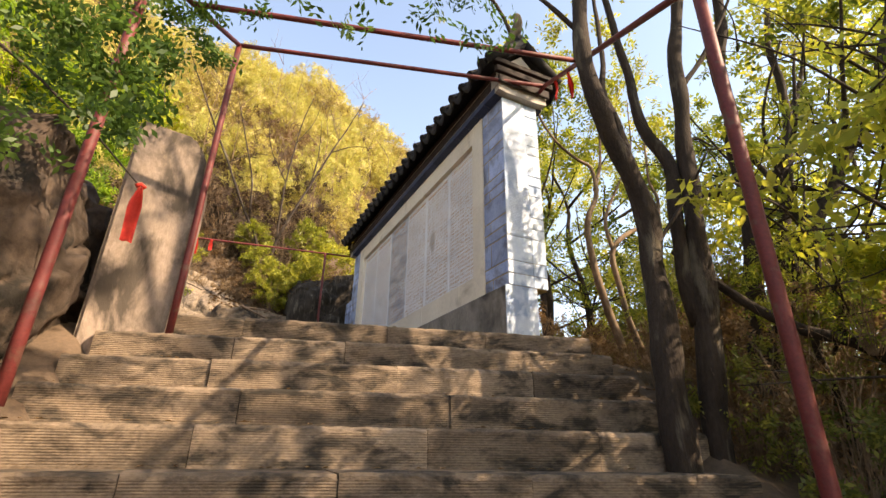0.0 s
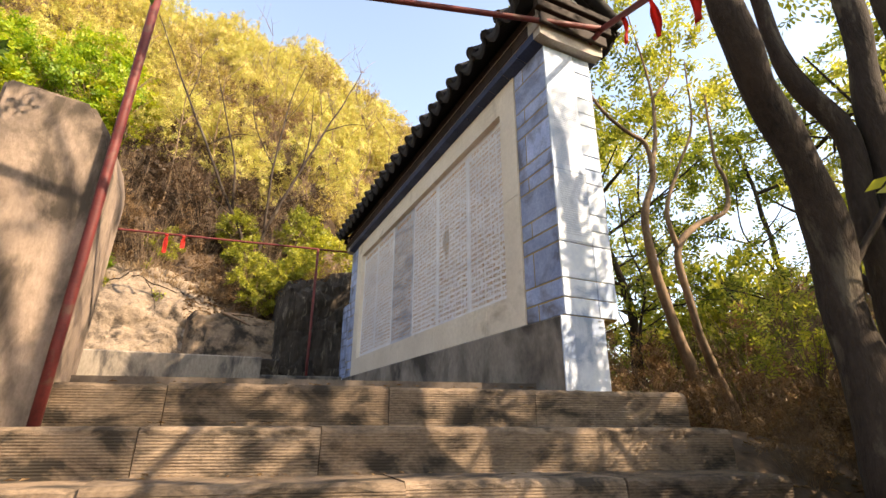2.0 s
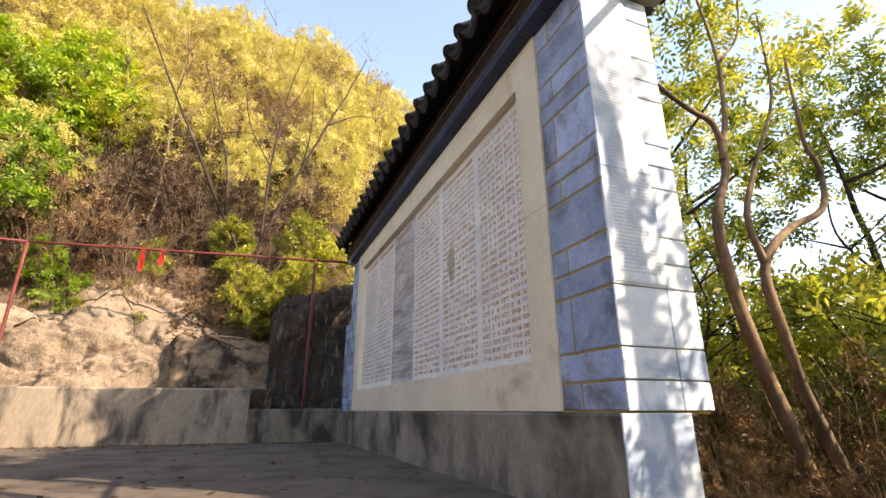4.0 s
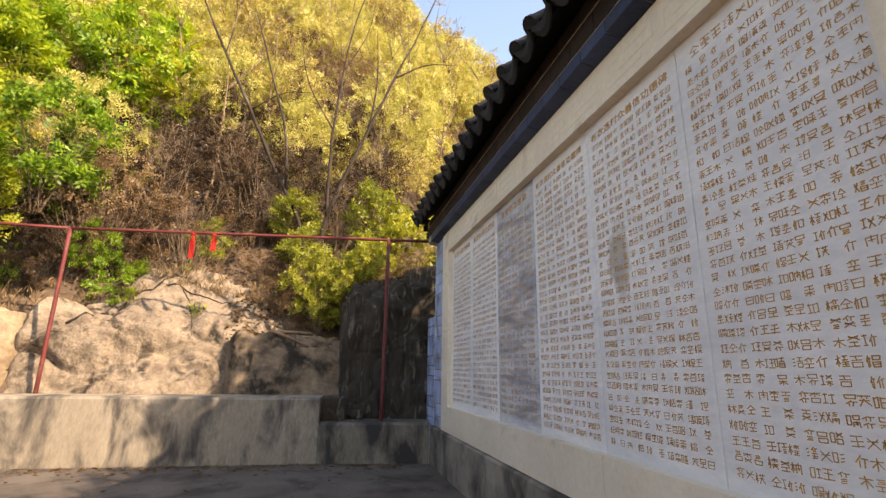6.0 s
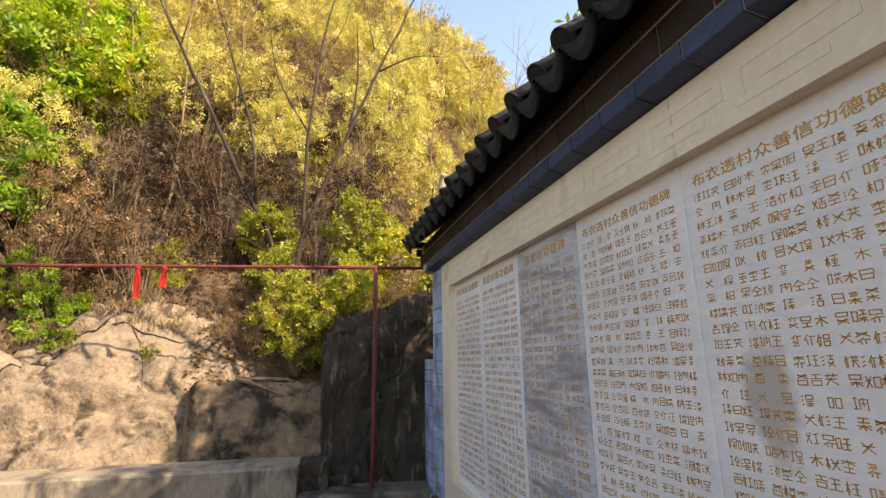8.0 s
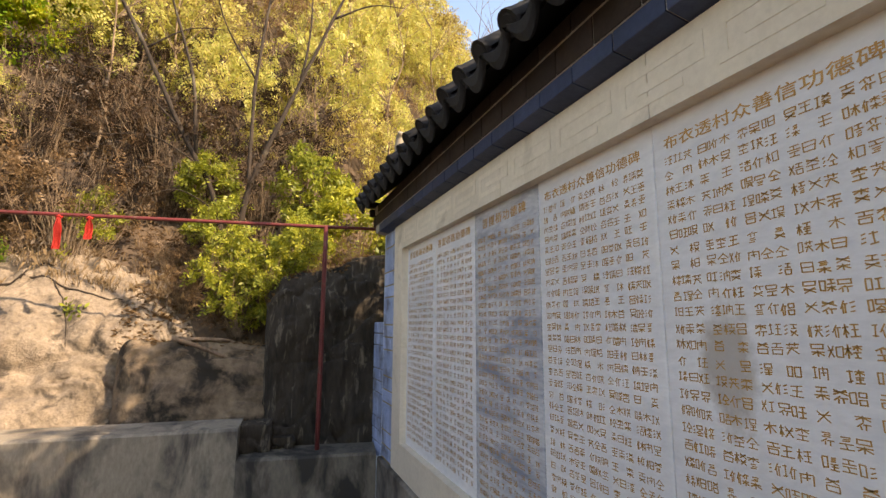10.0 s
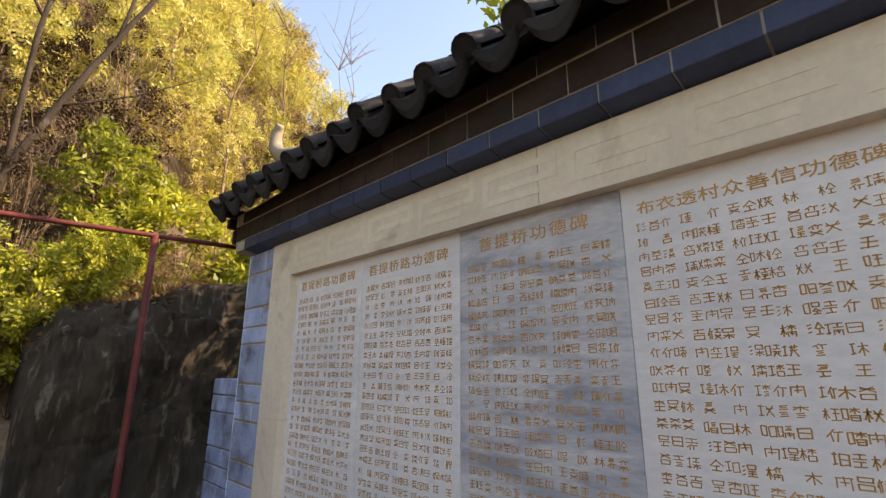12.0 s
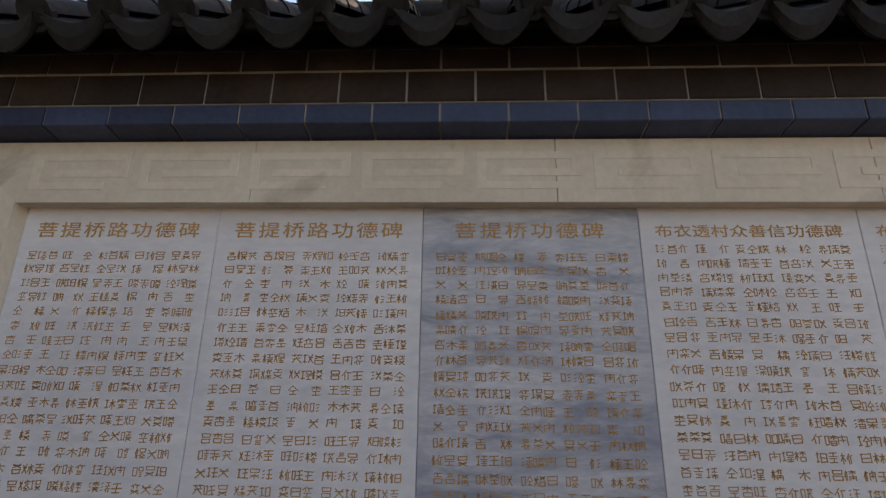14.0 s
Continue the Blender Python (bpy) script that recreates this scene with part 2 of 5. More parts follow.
def tube(bm, pts, radii, sides=8, cap=True):
    pts = [Vector(p) for p in pts]
    rings = []
    side = Vector((1, 0, 0))
    for i, p in enumerate(pts):
        d = (pts[min(i + 1, len(pts) - 1)] - pts[max(i - 1, 0)]).normalized()
        side = side - d * side.dot(d)
        if side.length < 1e-3:
            side = d.orthogonal()
        side.normalize()
        up = d.cross(side)
        r = radii[i] if hasattr(radii, "__len__") else radii
        rings.append([bm.verts.new(p + (side * math.cos(a) + up * math.sin(a)) * r) for a in (2 * math.pi * k / sides for k in range(sides))])
    for a, b in zip(rings, rings[1:]):
        for k in range(sides):
            f = bm.faces.new((a[k], a[(k + 1) % sides], b[(k + 1) % sides], b[k]))
            f.smooth = True
    if cap:
        bm.faces.new(rings[0][::-1])
        bm.faces.new(rings[-1])
    return bm


def smooth_path(pts, n=5):
    """Catmull-Rom through the points."""
    P = [Vector(p) for p in pts]
    P = [2 * P[0] - P[1], *P, 2 * P[-1] - P[-2]]
    out = []
    for i in range(1, len(P) - 2):
        a, b, c, d = P[i - 1:i + 3]
        for k in range(n):
            t = k / n
            out.append(0.5 * ((2 * b) + (c - a) * t + (2 * a - 5 * b + 4 * c - d) * t * t + (3 * b - a - 3 * c + d) * t ** 3))
    return [*out, P[-2]]


def step_to(a, b, v):
    t = min(1.0, max(0.0, (v - a) / (b - a)))
    return t * t * (3 - 2 * t)


# ---- ground: one sheet from the stairs up the hill ----
STEP_Y, STEP_Z, RUN, RISE, STEPS = 0.44, -0.05, 0.315, 0.21, 15
SKEW = 0.27   # the steps run across at this slope


def ground_height(x, y):
    along = (y + SKEW * x - STEP_Y) / RUN
    z = max(-3.2, min(0.0, along * RISE)) - 0.15
    right = 0.75 - 0.3 * (STEP_Y - y) if y < STEP_Y else 0.75
    inside = step_to(right, right - 0.15, x) * step_to(right - 4.0, right - 3.75, x) * (1 - step_to(0.2, 0.9, along))
    z -= 0.38 * inside
    z -= step_to(0.9, 5.0, x) * 0.8 * step_to(-3, 1, y) + step_to(0.5, 0.8, x) * 0.12
    # bank beside the stairs
    left = step_to(-3.3, -5.2, x) * (1 - step_to(1.3, 2.2, y))
    z += left * 1.5
    far_left = step_to(-6.6, -9.0, x)
    z += far_left * 3.0
    hill = max(0.0, y - 6.9)
    keep = 1.0 - 0.07 * step_to(-1.0, 3.0, x) - 0.8 * step_to(3.0, 7.0, x)
    rise = 1.48 * hill if hill < 9 else 13.3 + (hill - 9) * 0.15 * math.exp(-(hill - 9) / 30)
    z += rise * keep + (0.5 * step_to(6.7, 7.1, y) if x < 0.3 else 0)
    away = max(abs(x) - 25, abs(y) - 40, 0)
    z += noise.noise(Vector((x * 0.6, y * 0.6, 0.3))) * 0.18 * step_to(0.3, 1.2, max(x - 0.5, y - 6.8, -3.2 - x))
    return z - min(away * 0.05, 4)


def axis_steps(lo, hi, fine_lo, fine_hi, step, far):
    mid = list(np.arange(fine_lo, fine_hi + 1e-6, step))
    out, s, v = [], step, fine_hi
    while v < hi:
        s *= 1.35
        v += s
        out.append(min(v, far))
    low, s, v = [], step, fine_lo
    while v > lo:
        s *= 1.35
        v -= s
        low.append(max(v, -far))
    return low[::-1] + mid + out


bm = bmesh.new()
xs, ys = axis_steps(-900, 900, -10, 8, 0.25, 1500), axis_steps(-900, 900, -6, 18, 0.25, 1500)
grid = [[bm.verts.new((x, y, ground_height(x, y))) for y in ys] for x in xs]
for i in range(len(xs) - 1):
    for j in range(len(ys) - 1):
        bm.faces.new((grid[i][j], grid[i + 1][j], grid[i + 1][j + 1], grid[i][j + 1])).smooth = True
tagged(part("ground", bm, M_EARTH), "brown earth hillside covered with dry leaf litter", "ground", kind="structure")

# terrace in front of the memorial wall
bm = bmesh.new()
prism(bm, [(-6.9, STEP_Y + 0.3 + SKEW * 2.9), (-2.9, STEP_Y + 0.3 + SKEW * 2.9), (0.02, STEP_Y + 0.3), (0.02, 6.05), (-1.3, 6.3), (-2.7, 6.45), (-6.9, 6.7)], "x", 0, 1)
for v in bm.verts:
    u, w, _ = v.co.y, v.co.z, 0
    v.co = (u, w, -0.15 if v.co.x < 0.5 else 0.0)
bmesh.ops.recalc_face_normals(bm, faces=bm.faces)
tagged(part("terrace_floor", bm, M_TERRACE), "flat grey cement terrace floor with stains", "floor", kind="structure")


# ---- stairs ----
def build_stairs():
    stairs = empty("stairs", "broad worn stone steps with grooved risers, stains and painted mottled shade", "stairs", kind="structure")
    rnd = random.Random(4)
    for k in range(STEPS):
        y0 = STEP_Y - k * RUN
        z1 = STEP_Z - k * RISE
        x = -3.05 - 0.09 * k
        end = 0.72 - 0.06 * k
        while x < end - 0.25:
            w = min(rnd.uniform(0.75, 1.25), end - x)
            if end - x - w < 0.3:
                w = end - x
            dz, dy = rnd.uniform(-0.006, 0.006), rnd.uniform(-0.01, 0.01)
            bm = bmesh.new()
            # slab with a shallow grooved face and a smooth nosing band
            top, h = z1 + dz, RISE
            prof = [(y0 + RUN + 0.06, top - h - 0.05), (y0 + RUN + 0.06, top - 0.002), (y0 + dy + 0.012, top), (y0 + dy, top - 0.014)]
            n = 13
            for g in range(n):
                zz = top - 0.035 - (h - 0.04) * g / n
                prof += [(y0 + dy, zz), (y0 + dy + 0.0016, zz - 0.003), (y0 + dy + 0.0016, zz - 0.006), (y0 + dy, zz - 0.009)]
            prof += [(y0 + dy, top - h - 0.05)]
            cols = []
            segs = 18
            for c in range(segs + 1):
                xx = x + 0.002 + (w - 0.004) * c / segs
                wear = rnd.uniform(0, 0.007) if 0 < c < segs else rnd.uniform(0.003, 0.012)
                col = []
                for q, (py, pz) in enumerate(prof):
                    if q in (2, 3):
                        py, pz = py + wear, pz - wear * 0.8
                    elif py < y0 + RUN * 0.5:
                        py += 0.009 * noise.noise(Vector((xx * 3, pz * 9, k))) + 0.005 * noise.noise(Vector((xx * 11, pz * 22, k)))
                    col.append(bm.verts.new((xx, py - SKEW * xx, pz)))
                cols.append(col)
            m = len(prof)
            for ca, cb in zip(cols, cols[1:]):
                for q in range(m):
                    bm.faces.new((ca[q], ca[(q + 1) % m], cb[(q + 1) % m], cb[q]))
            bm.faces.new(cols[0][::-1])
            bm.faces.new(cols[-1])
            bmesh.ops.recalc_face_normals(bm, faces=bm.faces)
            part("step_slab", bm, M_STEP, stairs)
            x += w
    return stairs


build_stairs()


# ---- memorial wall ----
Y0, Y1 = 0.47, 6.07            # ends
FY0, FY1 = 0.885, 5.675        # carved frame, outside
PY0, PY1 = 1.115, 5.41         # carved frame, inside
FZ0, FZ1, PZ0, PZ1 = 0.41, 2.562, 0.66, 2.33
BACK = 0.45
EDGES = [PY1, 4.70, 3.98, 3.25, 2.53, 1.82, PY0]


def block_mesh(lx, ly, lz, bevel=0.006):
    bm = box(bmesh.new(), -lx / 2, lx / 2, -ly / 2, ly / 2, -lz / 2, lz / 2, bevel)
    return bm


def build_wall():
    wall = empty("memorial_wall", "long memorial wall with inscribed marble panels, blue block ends and tiled roof", "memorial wall")
    # core, set back behind the blocks; ochre joints show between them
    for c0, c1, cx in ((Y0 + 0.004, FY0 - 0.002, 0.0), (FY0, FY1, 0.1), (FY1 + 0.002, Y1 - 0.004, 0.0)):
        bm = box(bmesh.new(), cx, BACK - 0.012, c0, c1, 0.40, 2.56)
        part("core", bm, M_MORTAR_Y, wall, "ochre mortar core between painted blocks")
    bm = box(bmesh.new(), -0.045, 0.31, Y0 - 0.005, Y1 + 0.005, -0.075, 0.405, 0.012)
    part("plinth", bm, M_PLASTER, wall, "stained grey plaster plinth")
    # painted blocks of both ends
    courses = [(0.41, 0.53, 0.36), (0.53, 0.66, 0), (0.66, 0.917, 0.3), (0.917, 1.033, 0), (1.033, 1.16, 0.31), (1.16, 1.41, 0), (1.41, 1.53, 0.3),
               (1.53, 1.648, 0), (1.648, 1.915, 0.28), (1.915, 2.03, 0), (2.03, 2.165, 0.3), (2.165, 2.41, 0), (2.41, 2.565, 0.3)]
    j = 0.0055
    for near in (True, False):
        ya, yb = (Y0, FY0) if near else (FY1, Y1)
        for z0, z1, head in courses:
            cut = yb - (yb - ya) * head if near else ya + (yb - ya) * head
            spans = [(ya, cut), (cut, yb)] if head else [(ya, yb)]
            for s0, s1 in spans:
                corner = (s0 == Y0) or (s1 == Y1)
                bm = box(bmesh.new(), -0.004, 0.21 if corner and head else 0.2, s0 + (0 if s0 == Y0 else j), s1 - (0 if s1 == Y1 else j), z0 + j, z1 - j, 0.004)
                part("block", bm, M_BLUE, wall)
            bm = box(bmesh.new(), 0.222, BACK, (Y0 if near else Y1 - 0.14), (Y0 + 0.14 if near else Y1), z0 + j, z1 - j, 0.004)
            part("block", bm, M_BLUE, wall)
    z = 0.0
    for k in range(12):
        h = (0.12, 0.12, 0.24)[k % 3]
        if z + h > 1.86:
            break
        cut = 0.2 if k % 2 else 0.34
        for s0, s1 in ((0.02, cut - j), (cut, 0.46)):
            part("block", box(bmesh.new(), 0.004, 0.2, Y1 + 0.018 + s0 - 0.02, Y1 + s1, z + 0.004, z + h - 0.006, 0.006), M_BLUE, wall)
        z += h
    part("core", box(bmesh.new(), 0.014, 0.19, Y1 + 0.02, Y1 + 0.45, -0.05, z - 0.02), M_PLASTER, wall, "grey mortar between low painted blocks")
    bm = box(bmesh.new(), BACK - 0.005, BACK + 0.012, Y0 + 0.145, Y1 - 0.145, 0.41, 2.53)
    part("back_render", bm, M_CONCRETE, wall)
    # painted end faces, thin render in courses with ochre joints low down
    for near in (True, False):
        o0, o1 = (Y0 - 0.012, Y0 - 0.001) if near else (Y1 + 0.001, Y1 + 0.012)
        for z0, z1, head in courses:
            for s0, s1 in ((-0.004, 0.283), (0.287, BACK)):
                bm = box(bmesh.new(), s0, s1, o0, o1, z0 + 0.003, z1 - 0.003, 0.003)
                part("painted_render", bm, M_WHITE, wall, "flaking white and pale blue paint")
        bm = box(bmesh.new(), -0.046, 0.312, (Y0 - 0.016) if near else (Y1 + 0.006), (Y0 - 0.006) if near else (Y1 + 0.016), -0.06, 0.404, 0.003)
        part("painted_render", bm, M_WHITE, wall, "flaking white and pale blue paint")
    for z0, z1 in ((0.93, 1.47), (1.473, 2.52)):
        bm = box(bmesh.new(), -0.005, 0.285, Y0 - 0.0165, Y0 - 0.011, z0, z1, 0.002)
        plaque = part("plaque", bm, M_WHITE, wall, "pale plaque with small worn writing")
        verts, faces = [], []
        rr = random.Random(3)
        z = z1 - 0.04
        while z > z0 + 0.03:
            u = 0.035
            while u < 0.26:
                w = rr.uniform(0.006, 0.014)
                k = len(verts)
                verts += [(u, Y0 - 0.0171, z), (min(u + w, 0.262), Y0 - 0.0171, z), (min(u + w, 0.262), Y0 - 0.0171, z + 0.008), (u, Y0 - 0.0171, z + 0.008)]
                faces.append((k, k + 1, k + 2, k + 3))
                u += w + rr.uniform(0.003, 0.007)
            z -= 0.0175
        me = bpy.data.meshes.new("writing")
        me.from_pydata(verts, [], faces)
        me.materials.append(M_INK)
        tagged(part("writing", me, None, plaque, "lines of faded grey writing"), kind="stuff")
    # carved frame: four mitred bars of joined stones
    def bar(outline, name="frame_stone"):
        bm = prism(bmesh.new(), outline, "x", -0.012, 0.098)
        part(name, bm, M_FRAME, wall)
    g = 0.0015
    cuts = [PY1, 4.575, 3.527, 2.48, 1.44, PY0]
    for i in range(len(cuts) - 1):
        a, b = cuts[i], cuts[i + 1]
        up_a, up_b = (FY1 if i == 0 else a - g), (FY0 if i == len(cuts) - 2 else b + g)
        a2, b2 = (a if i == 0 else a - g), (b if i == len(cuts) - 2 else b + g)
        bar([(a2, PZ1), (b2, PZ1), (up_b, FZ1), (up_a, FZ1)])
        bar([(a2, PZ0), (up_a, FZ0), (up_b, FZ0), (b2, PZ0)])
    bm = bmesh.new()
    y = FY1 - 0.3
    while y > FY0 + 0.3:
        for u0, u1, w0, w1 in ((0, 0.35, 2.488, 2.516), (0.0, 0.03, 2.378, 2.488), (0.03, 0.27, 2.378, 2.405), (0.32, 0.35, 2.425, 2.488), (0.08, 0.32, 2.425, 2.452)):
            box(bm, -0.0138, -0.01, y - u1, y - u0, w0, w1)
        y -= 0.395
    tagged(part("carved_meander", bm, M_FRAME, wall, "shallow carved meander band"), kind="stuff")
    zc = [PZ0, 1.45, PZ1]
    for yi, yo in ((PY1, FY1), (PY0, FY0)):
        for k in range(2):
            a, b = zc[k], zc[k + 1]
            lo, hi = (FZ0 if k == 0 else a + g), (FZ1 if k == 1 else b - g)
            bar([(yi, a if k == 0 else a + g), (yo, lo), (yo, hi), (yi, b if k == 1 else b - g)])
    return wall


wall = build_wall()


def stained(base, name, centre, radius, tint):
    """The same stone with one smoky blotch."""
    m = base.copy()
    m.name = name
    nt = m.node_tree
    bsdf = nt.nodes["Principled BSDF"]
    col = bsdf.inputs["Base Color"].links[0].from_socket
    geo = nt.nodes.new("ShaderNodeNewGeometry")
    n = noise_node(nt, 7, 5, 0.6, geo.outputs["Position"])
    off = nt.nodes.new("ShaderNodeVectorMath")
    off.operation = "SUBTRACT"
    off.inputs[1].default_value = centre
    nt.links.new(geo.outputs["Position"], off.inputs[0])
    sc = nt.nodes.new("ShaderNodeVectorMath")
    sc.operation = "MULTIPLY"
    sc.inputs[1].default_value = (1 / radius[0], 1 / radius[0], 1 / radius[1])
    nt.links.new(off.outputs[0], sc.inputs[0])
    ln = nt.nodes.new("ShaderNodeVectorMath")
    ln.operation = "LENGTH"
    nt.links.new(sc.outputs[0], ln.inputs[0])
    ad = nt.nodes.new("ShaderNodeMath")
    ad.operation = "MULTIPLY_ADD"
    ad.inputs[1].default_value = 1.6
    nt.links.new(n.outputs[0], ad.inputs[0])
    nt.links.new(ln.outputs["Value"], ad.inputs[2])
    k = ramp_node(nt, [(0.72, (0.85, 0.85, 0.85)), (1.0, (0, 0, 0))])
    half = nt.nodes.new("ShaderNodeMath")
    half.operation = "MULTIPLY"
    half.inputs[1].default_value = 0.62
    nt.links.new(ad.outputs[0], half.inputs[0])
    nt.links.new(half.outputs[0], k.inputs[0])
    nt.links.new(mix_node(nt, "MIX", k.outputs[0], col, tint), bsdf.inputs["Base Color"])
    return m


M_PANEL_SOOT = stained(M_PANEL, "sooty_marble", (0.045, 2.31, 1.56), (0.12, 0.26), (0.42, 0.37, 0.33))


def char_bars(verts, faces, y, z, size, rnd, x=0.0436):
    """One worn character as a cluster of plain brush bars, made of one to three parts; y runs to the reader's right downwards."""
    u = rnd.uniform
    h = u(0.046, 0.062)

    def stroke(u0, w0, u1, w1):
        dx, dz = u1 - u0, w1 - w0
        ln = math.hypot(dx, dz) or 1
        nx, nz = -dz / ln * h, dx / ln * h
        ex, ez = dx / ln * h * 0.5, dz / ln * h * 0.5
        i = len(verts)
        verts.extend([(x, y - (p + k * nx) * size, z + (w + k * nz) * size * 0.86) for p, w, k in ((u0 - ex, w0 - ez, -1), (u1 + ex, w1 + ez, -0.75), (u1 + ex, w1 + ez, 1.1), (u0 - ex, w0 - ez, 0.8))])
        faces.append((i, i + 1, i + 2, i + 3))

    def piece(a, b, c, d):
        """One part inside the box a..b across, c..d up."""
        def st(p, q, r, t):
            j = 0.05
            stroke(a + (b - a) * (p + u(-j, j)), c + (d - c) * (q + u(-j, j)), a + (b - a) * (r + u(-j, j)), c + (d - c) * (t + u(-j, j)))
        small = (b - a) < 0.5 or (d - c) < 0.45
        kind = rnd.choice("hhbbpxdk" if small else "hbptkxrwm")
        if kind == "h":
            for k in range(2 if small else 3):
                n = u(0, 0.16)
                st(n, 0.08 + (0.8 if small else 0.42) * k, 1 - n, 0.12 + (0.8 if small else 0.42) * k)
            st(u(0.4, 0.6), 0.05, u(0.4, 0.6), 0.98)
        elif kind == "b":
            st(0.08, 0.1, 0.06, 0.9)
            st(0.06, 0.9, 0.94, 0.92)
            st(0.94, 0.92, 0.9, 0.08)
            st(0.1, 0.08, 0.9, 0.1)
            if not small:
                st(0.1, 0.5, 0.9, 0.52)
        elif kind == "p":
            st(0.5, 1.0, 0.05, 0.42)
            st(0.32, 0.62, 0.34, 0.0)
            st(0.5, 0.78, 0.98, 0.8)
            st(0.7, 0.78, 0.66, 0.0)
        elif kind == "x":
            st(0.1, 0.92, 0.95, 0.05)
            st(0.88, 0.95, 0.05, 0.06)
            st(0.1, 0.62, 0.9, 0.66)
        elif kind == "d":
            for k in range(3):
                st(0.2 + 0.1 * (k % 2), 0.12 + 0.34 * k, 0.72, 0.2 + 0.34 * k)
        elif kind == "k":
            st(0.02, 0.72, 0.98, 0.76)
            st(0.5, 1.0, 0.5, 0.0)
            st(0.48, 0.68, 0.05, 0.22)
            st(0.52, 0.68, 0.96, 0.22)
        elif kind == "t":
            st(0.02, 0.86, 0.98, 0.9)
            st(0.3, 0.98, 0.28, 0.7)
            st(0.7, 0.98, 0.68, 0.7)
            st(0.12, 0.5, 0.88, 0.54)
            st(0.5, 0.66, 0.1, 0.02)
            st(0.52, 0.5, 0.94, 0.04)
        elif kind == "r":
            st(0.5, 1.0, 0.02, 0.5)
            st(0.5, 1.0, 0.98, 0.5)
            st(0.24, 0.46, 0.76, 0.48)
            st(0.5, 0.46, 0.5, 0.06)
            st(0.12, 0.04, 0.9, 0.06)
        elif kind == "w":
            st(0.1, 0.95, 0.9, 0.95)
            st(0.5, 0.95, 0.46, 0.05)
            st(0.2, 0.55, 0.84, 0.58)
            st(0.02, 0.05, 0.98, 0.07)
        else:
            st(0.04, 0.8, 0.94, 0.84)
            st(0.06, 0.8, 0.04, 0.05)
            st(0.94, 0.84, 0.92, 0.0)
            st(0.5, 1.0, 0.5, 0.3)
            st(0.26, 0.5, 0.74, 0.54)

    shape = rnd.random()
    if shape < 0.42:
        c = u(-0.16, -0.02)
        piece(-0.48, c - 0.05, -0.46, 0.46)
        if rnd.random() < 0.45:
            piece(c + 0.04, 0.48, 0.08, 0.48)
            piece(c + 0.04, 0.48, -0.48, -0.02)
        else:
            piece(c + 0.05, 0.48, -0.46, 0.46)
    elif shape < 0.72:
        piece(-0.44, 0.44, 0.08, 0.48)
        piece(-0.42, 0.42, -0.48, -0.03)
    else:
        piece(-0.46, 0.46, -0.46, 0.46)


def title_mesh(text, size, gap):
    cu = bpy.data.curves.new("title", "FONT")
    cu.body, cu.size, cu.align_x, cu.align_y, cu.space_character = text, size, "CENTER", "CENTER", gap
    cu.extrude, cu.offset = 0.0006, 0.0003
    ob = bpy.data.objects.new("title_curve", cu)
    scene.collection.objects.link(ob)
    me = bpy.data.meshes.new_from_object(ob.evaluated_get(bpy.context.evaluated_depsgraph_get()))
    bpy.data.objects.remove(ob)
    for v in me.vertices:
        v.co.y *= 0.78          # broad, flat clerical script
    me.materials.append(M_GOLD)
    return me


READ = Matrix(((0, 0, -1, 0), (-1, 0, 0, 0), (0, 1, 0, 0), (0, 0, 0, 1)))


def build_panels():
    titles = ["菩提桥路功德碑", "菩提桥路功德碑", "菩提桥功德碑", "布衣透村众善信功德碑", "布衣透村众善信功德碑", ""]
    rnd = random.Random(11)
    for i, text in enumerate(titles):
        ya, yb = EDGES[i], EDGES[i + 1]
        bm = box(bmesh.new(), 0.045, 0.08, yb + 0.001, ya - 0.001, PZ0 - 0.01, PZ1 + 0.01, 0.0015)
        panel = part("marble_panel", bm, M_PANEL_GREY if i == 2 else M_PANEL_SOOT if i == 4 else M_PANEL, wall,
                     "grey veined marble panel with gold name rows" if i == 2 else "pale marble panel with gold name rows")
        verts, faces = [], []
        mid, wide = (ya + yb) / 2, ya - yb
        if text:
            me = title_mesh(text, 0.078 if len(text) < 9 else 0.06, 1.2 if len(text) < 9 else 1.04)
            ob = part("title", me, None, panel, "gold carved title line")
            ob.matrix_world = Matrix.Translation((0.0438, mid + 0.004, 2.244)) @ READ
        else:
            for c in range(10):
                char_bars(verts, faces, mid + 0.25 - c * 0.055, 2.252, 0.05, rnd)
        rows, col = 32, wide * 0.181
        for r in range(rows):
            z = (2.155 if i < 3 else 2.186) - r * 0.0488 + rnd.uniform(-0.002, 0.002)
            if z < PZ0 + 0.05:
                break
            for c in range(5):
                cy = mid + (2 - c) * col
                two = rnd.random() < 0.2
                for k in (-1, 0, 1):
                    if two and k == 0:
                        continue
                    char_bars(verts, faces, cy - k * 0.0368 + rnd.uniform(-0.002, 0.002), z + rnd.uniform(-0.002, 0.002), 0.0345, rnd)
        me = bpy.data.meshes.new("name_rows")
        me.from_pydata(verts, [], faces)
        me.materials.append(M_GOLD)
        tagged(part("name_rows", me, None, panel, "rows of worn gold lettering"), kind="stuff")


build_panels()


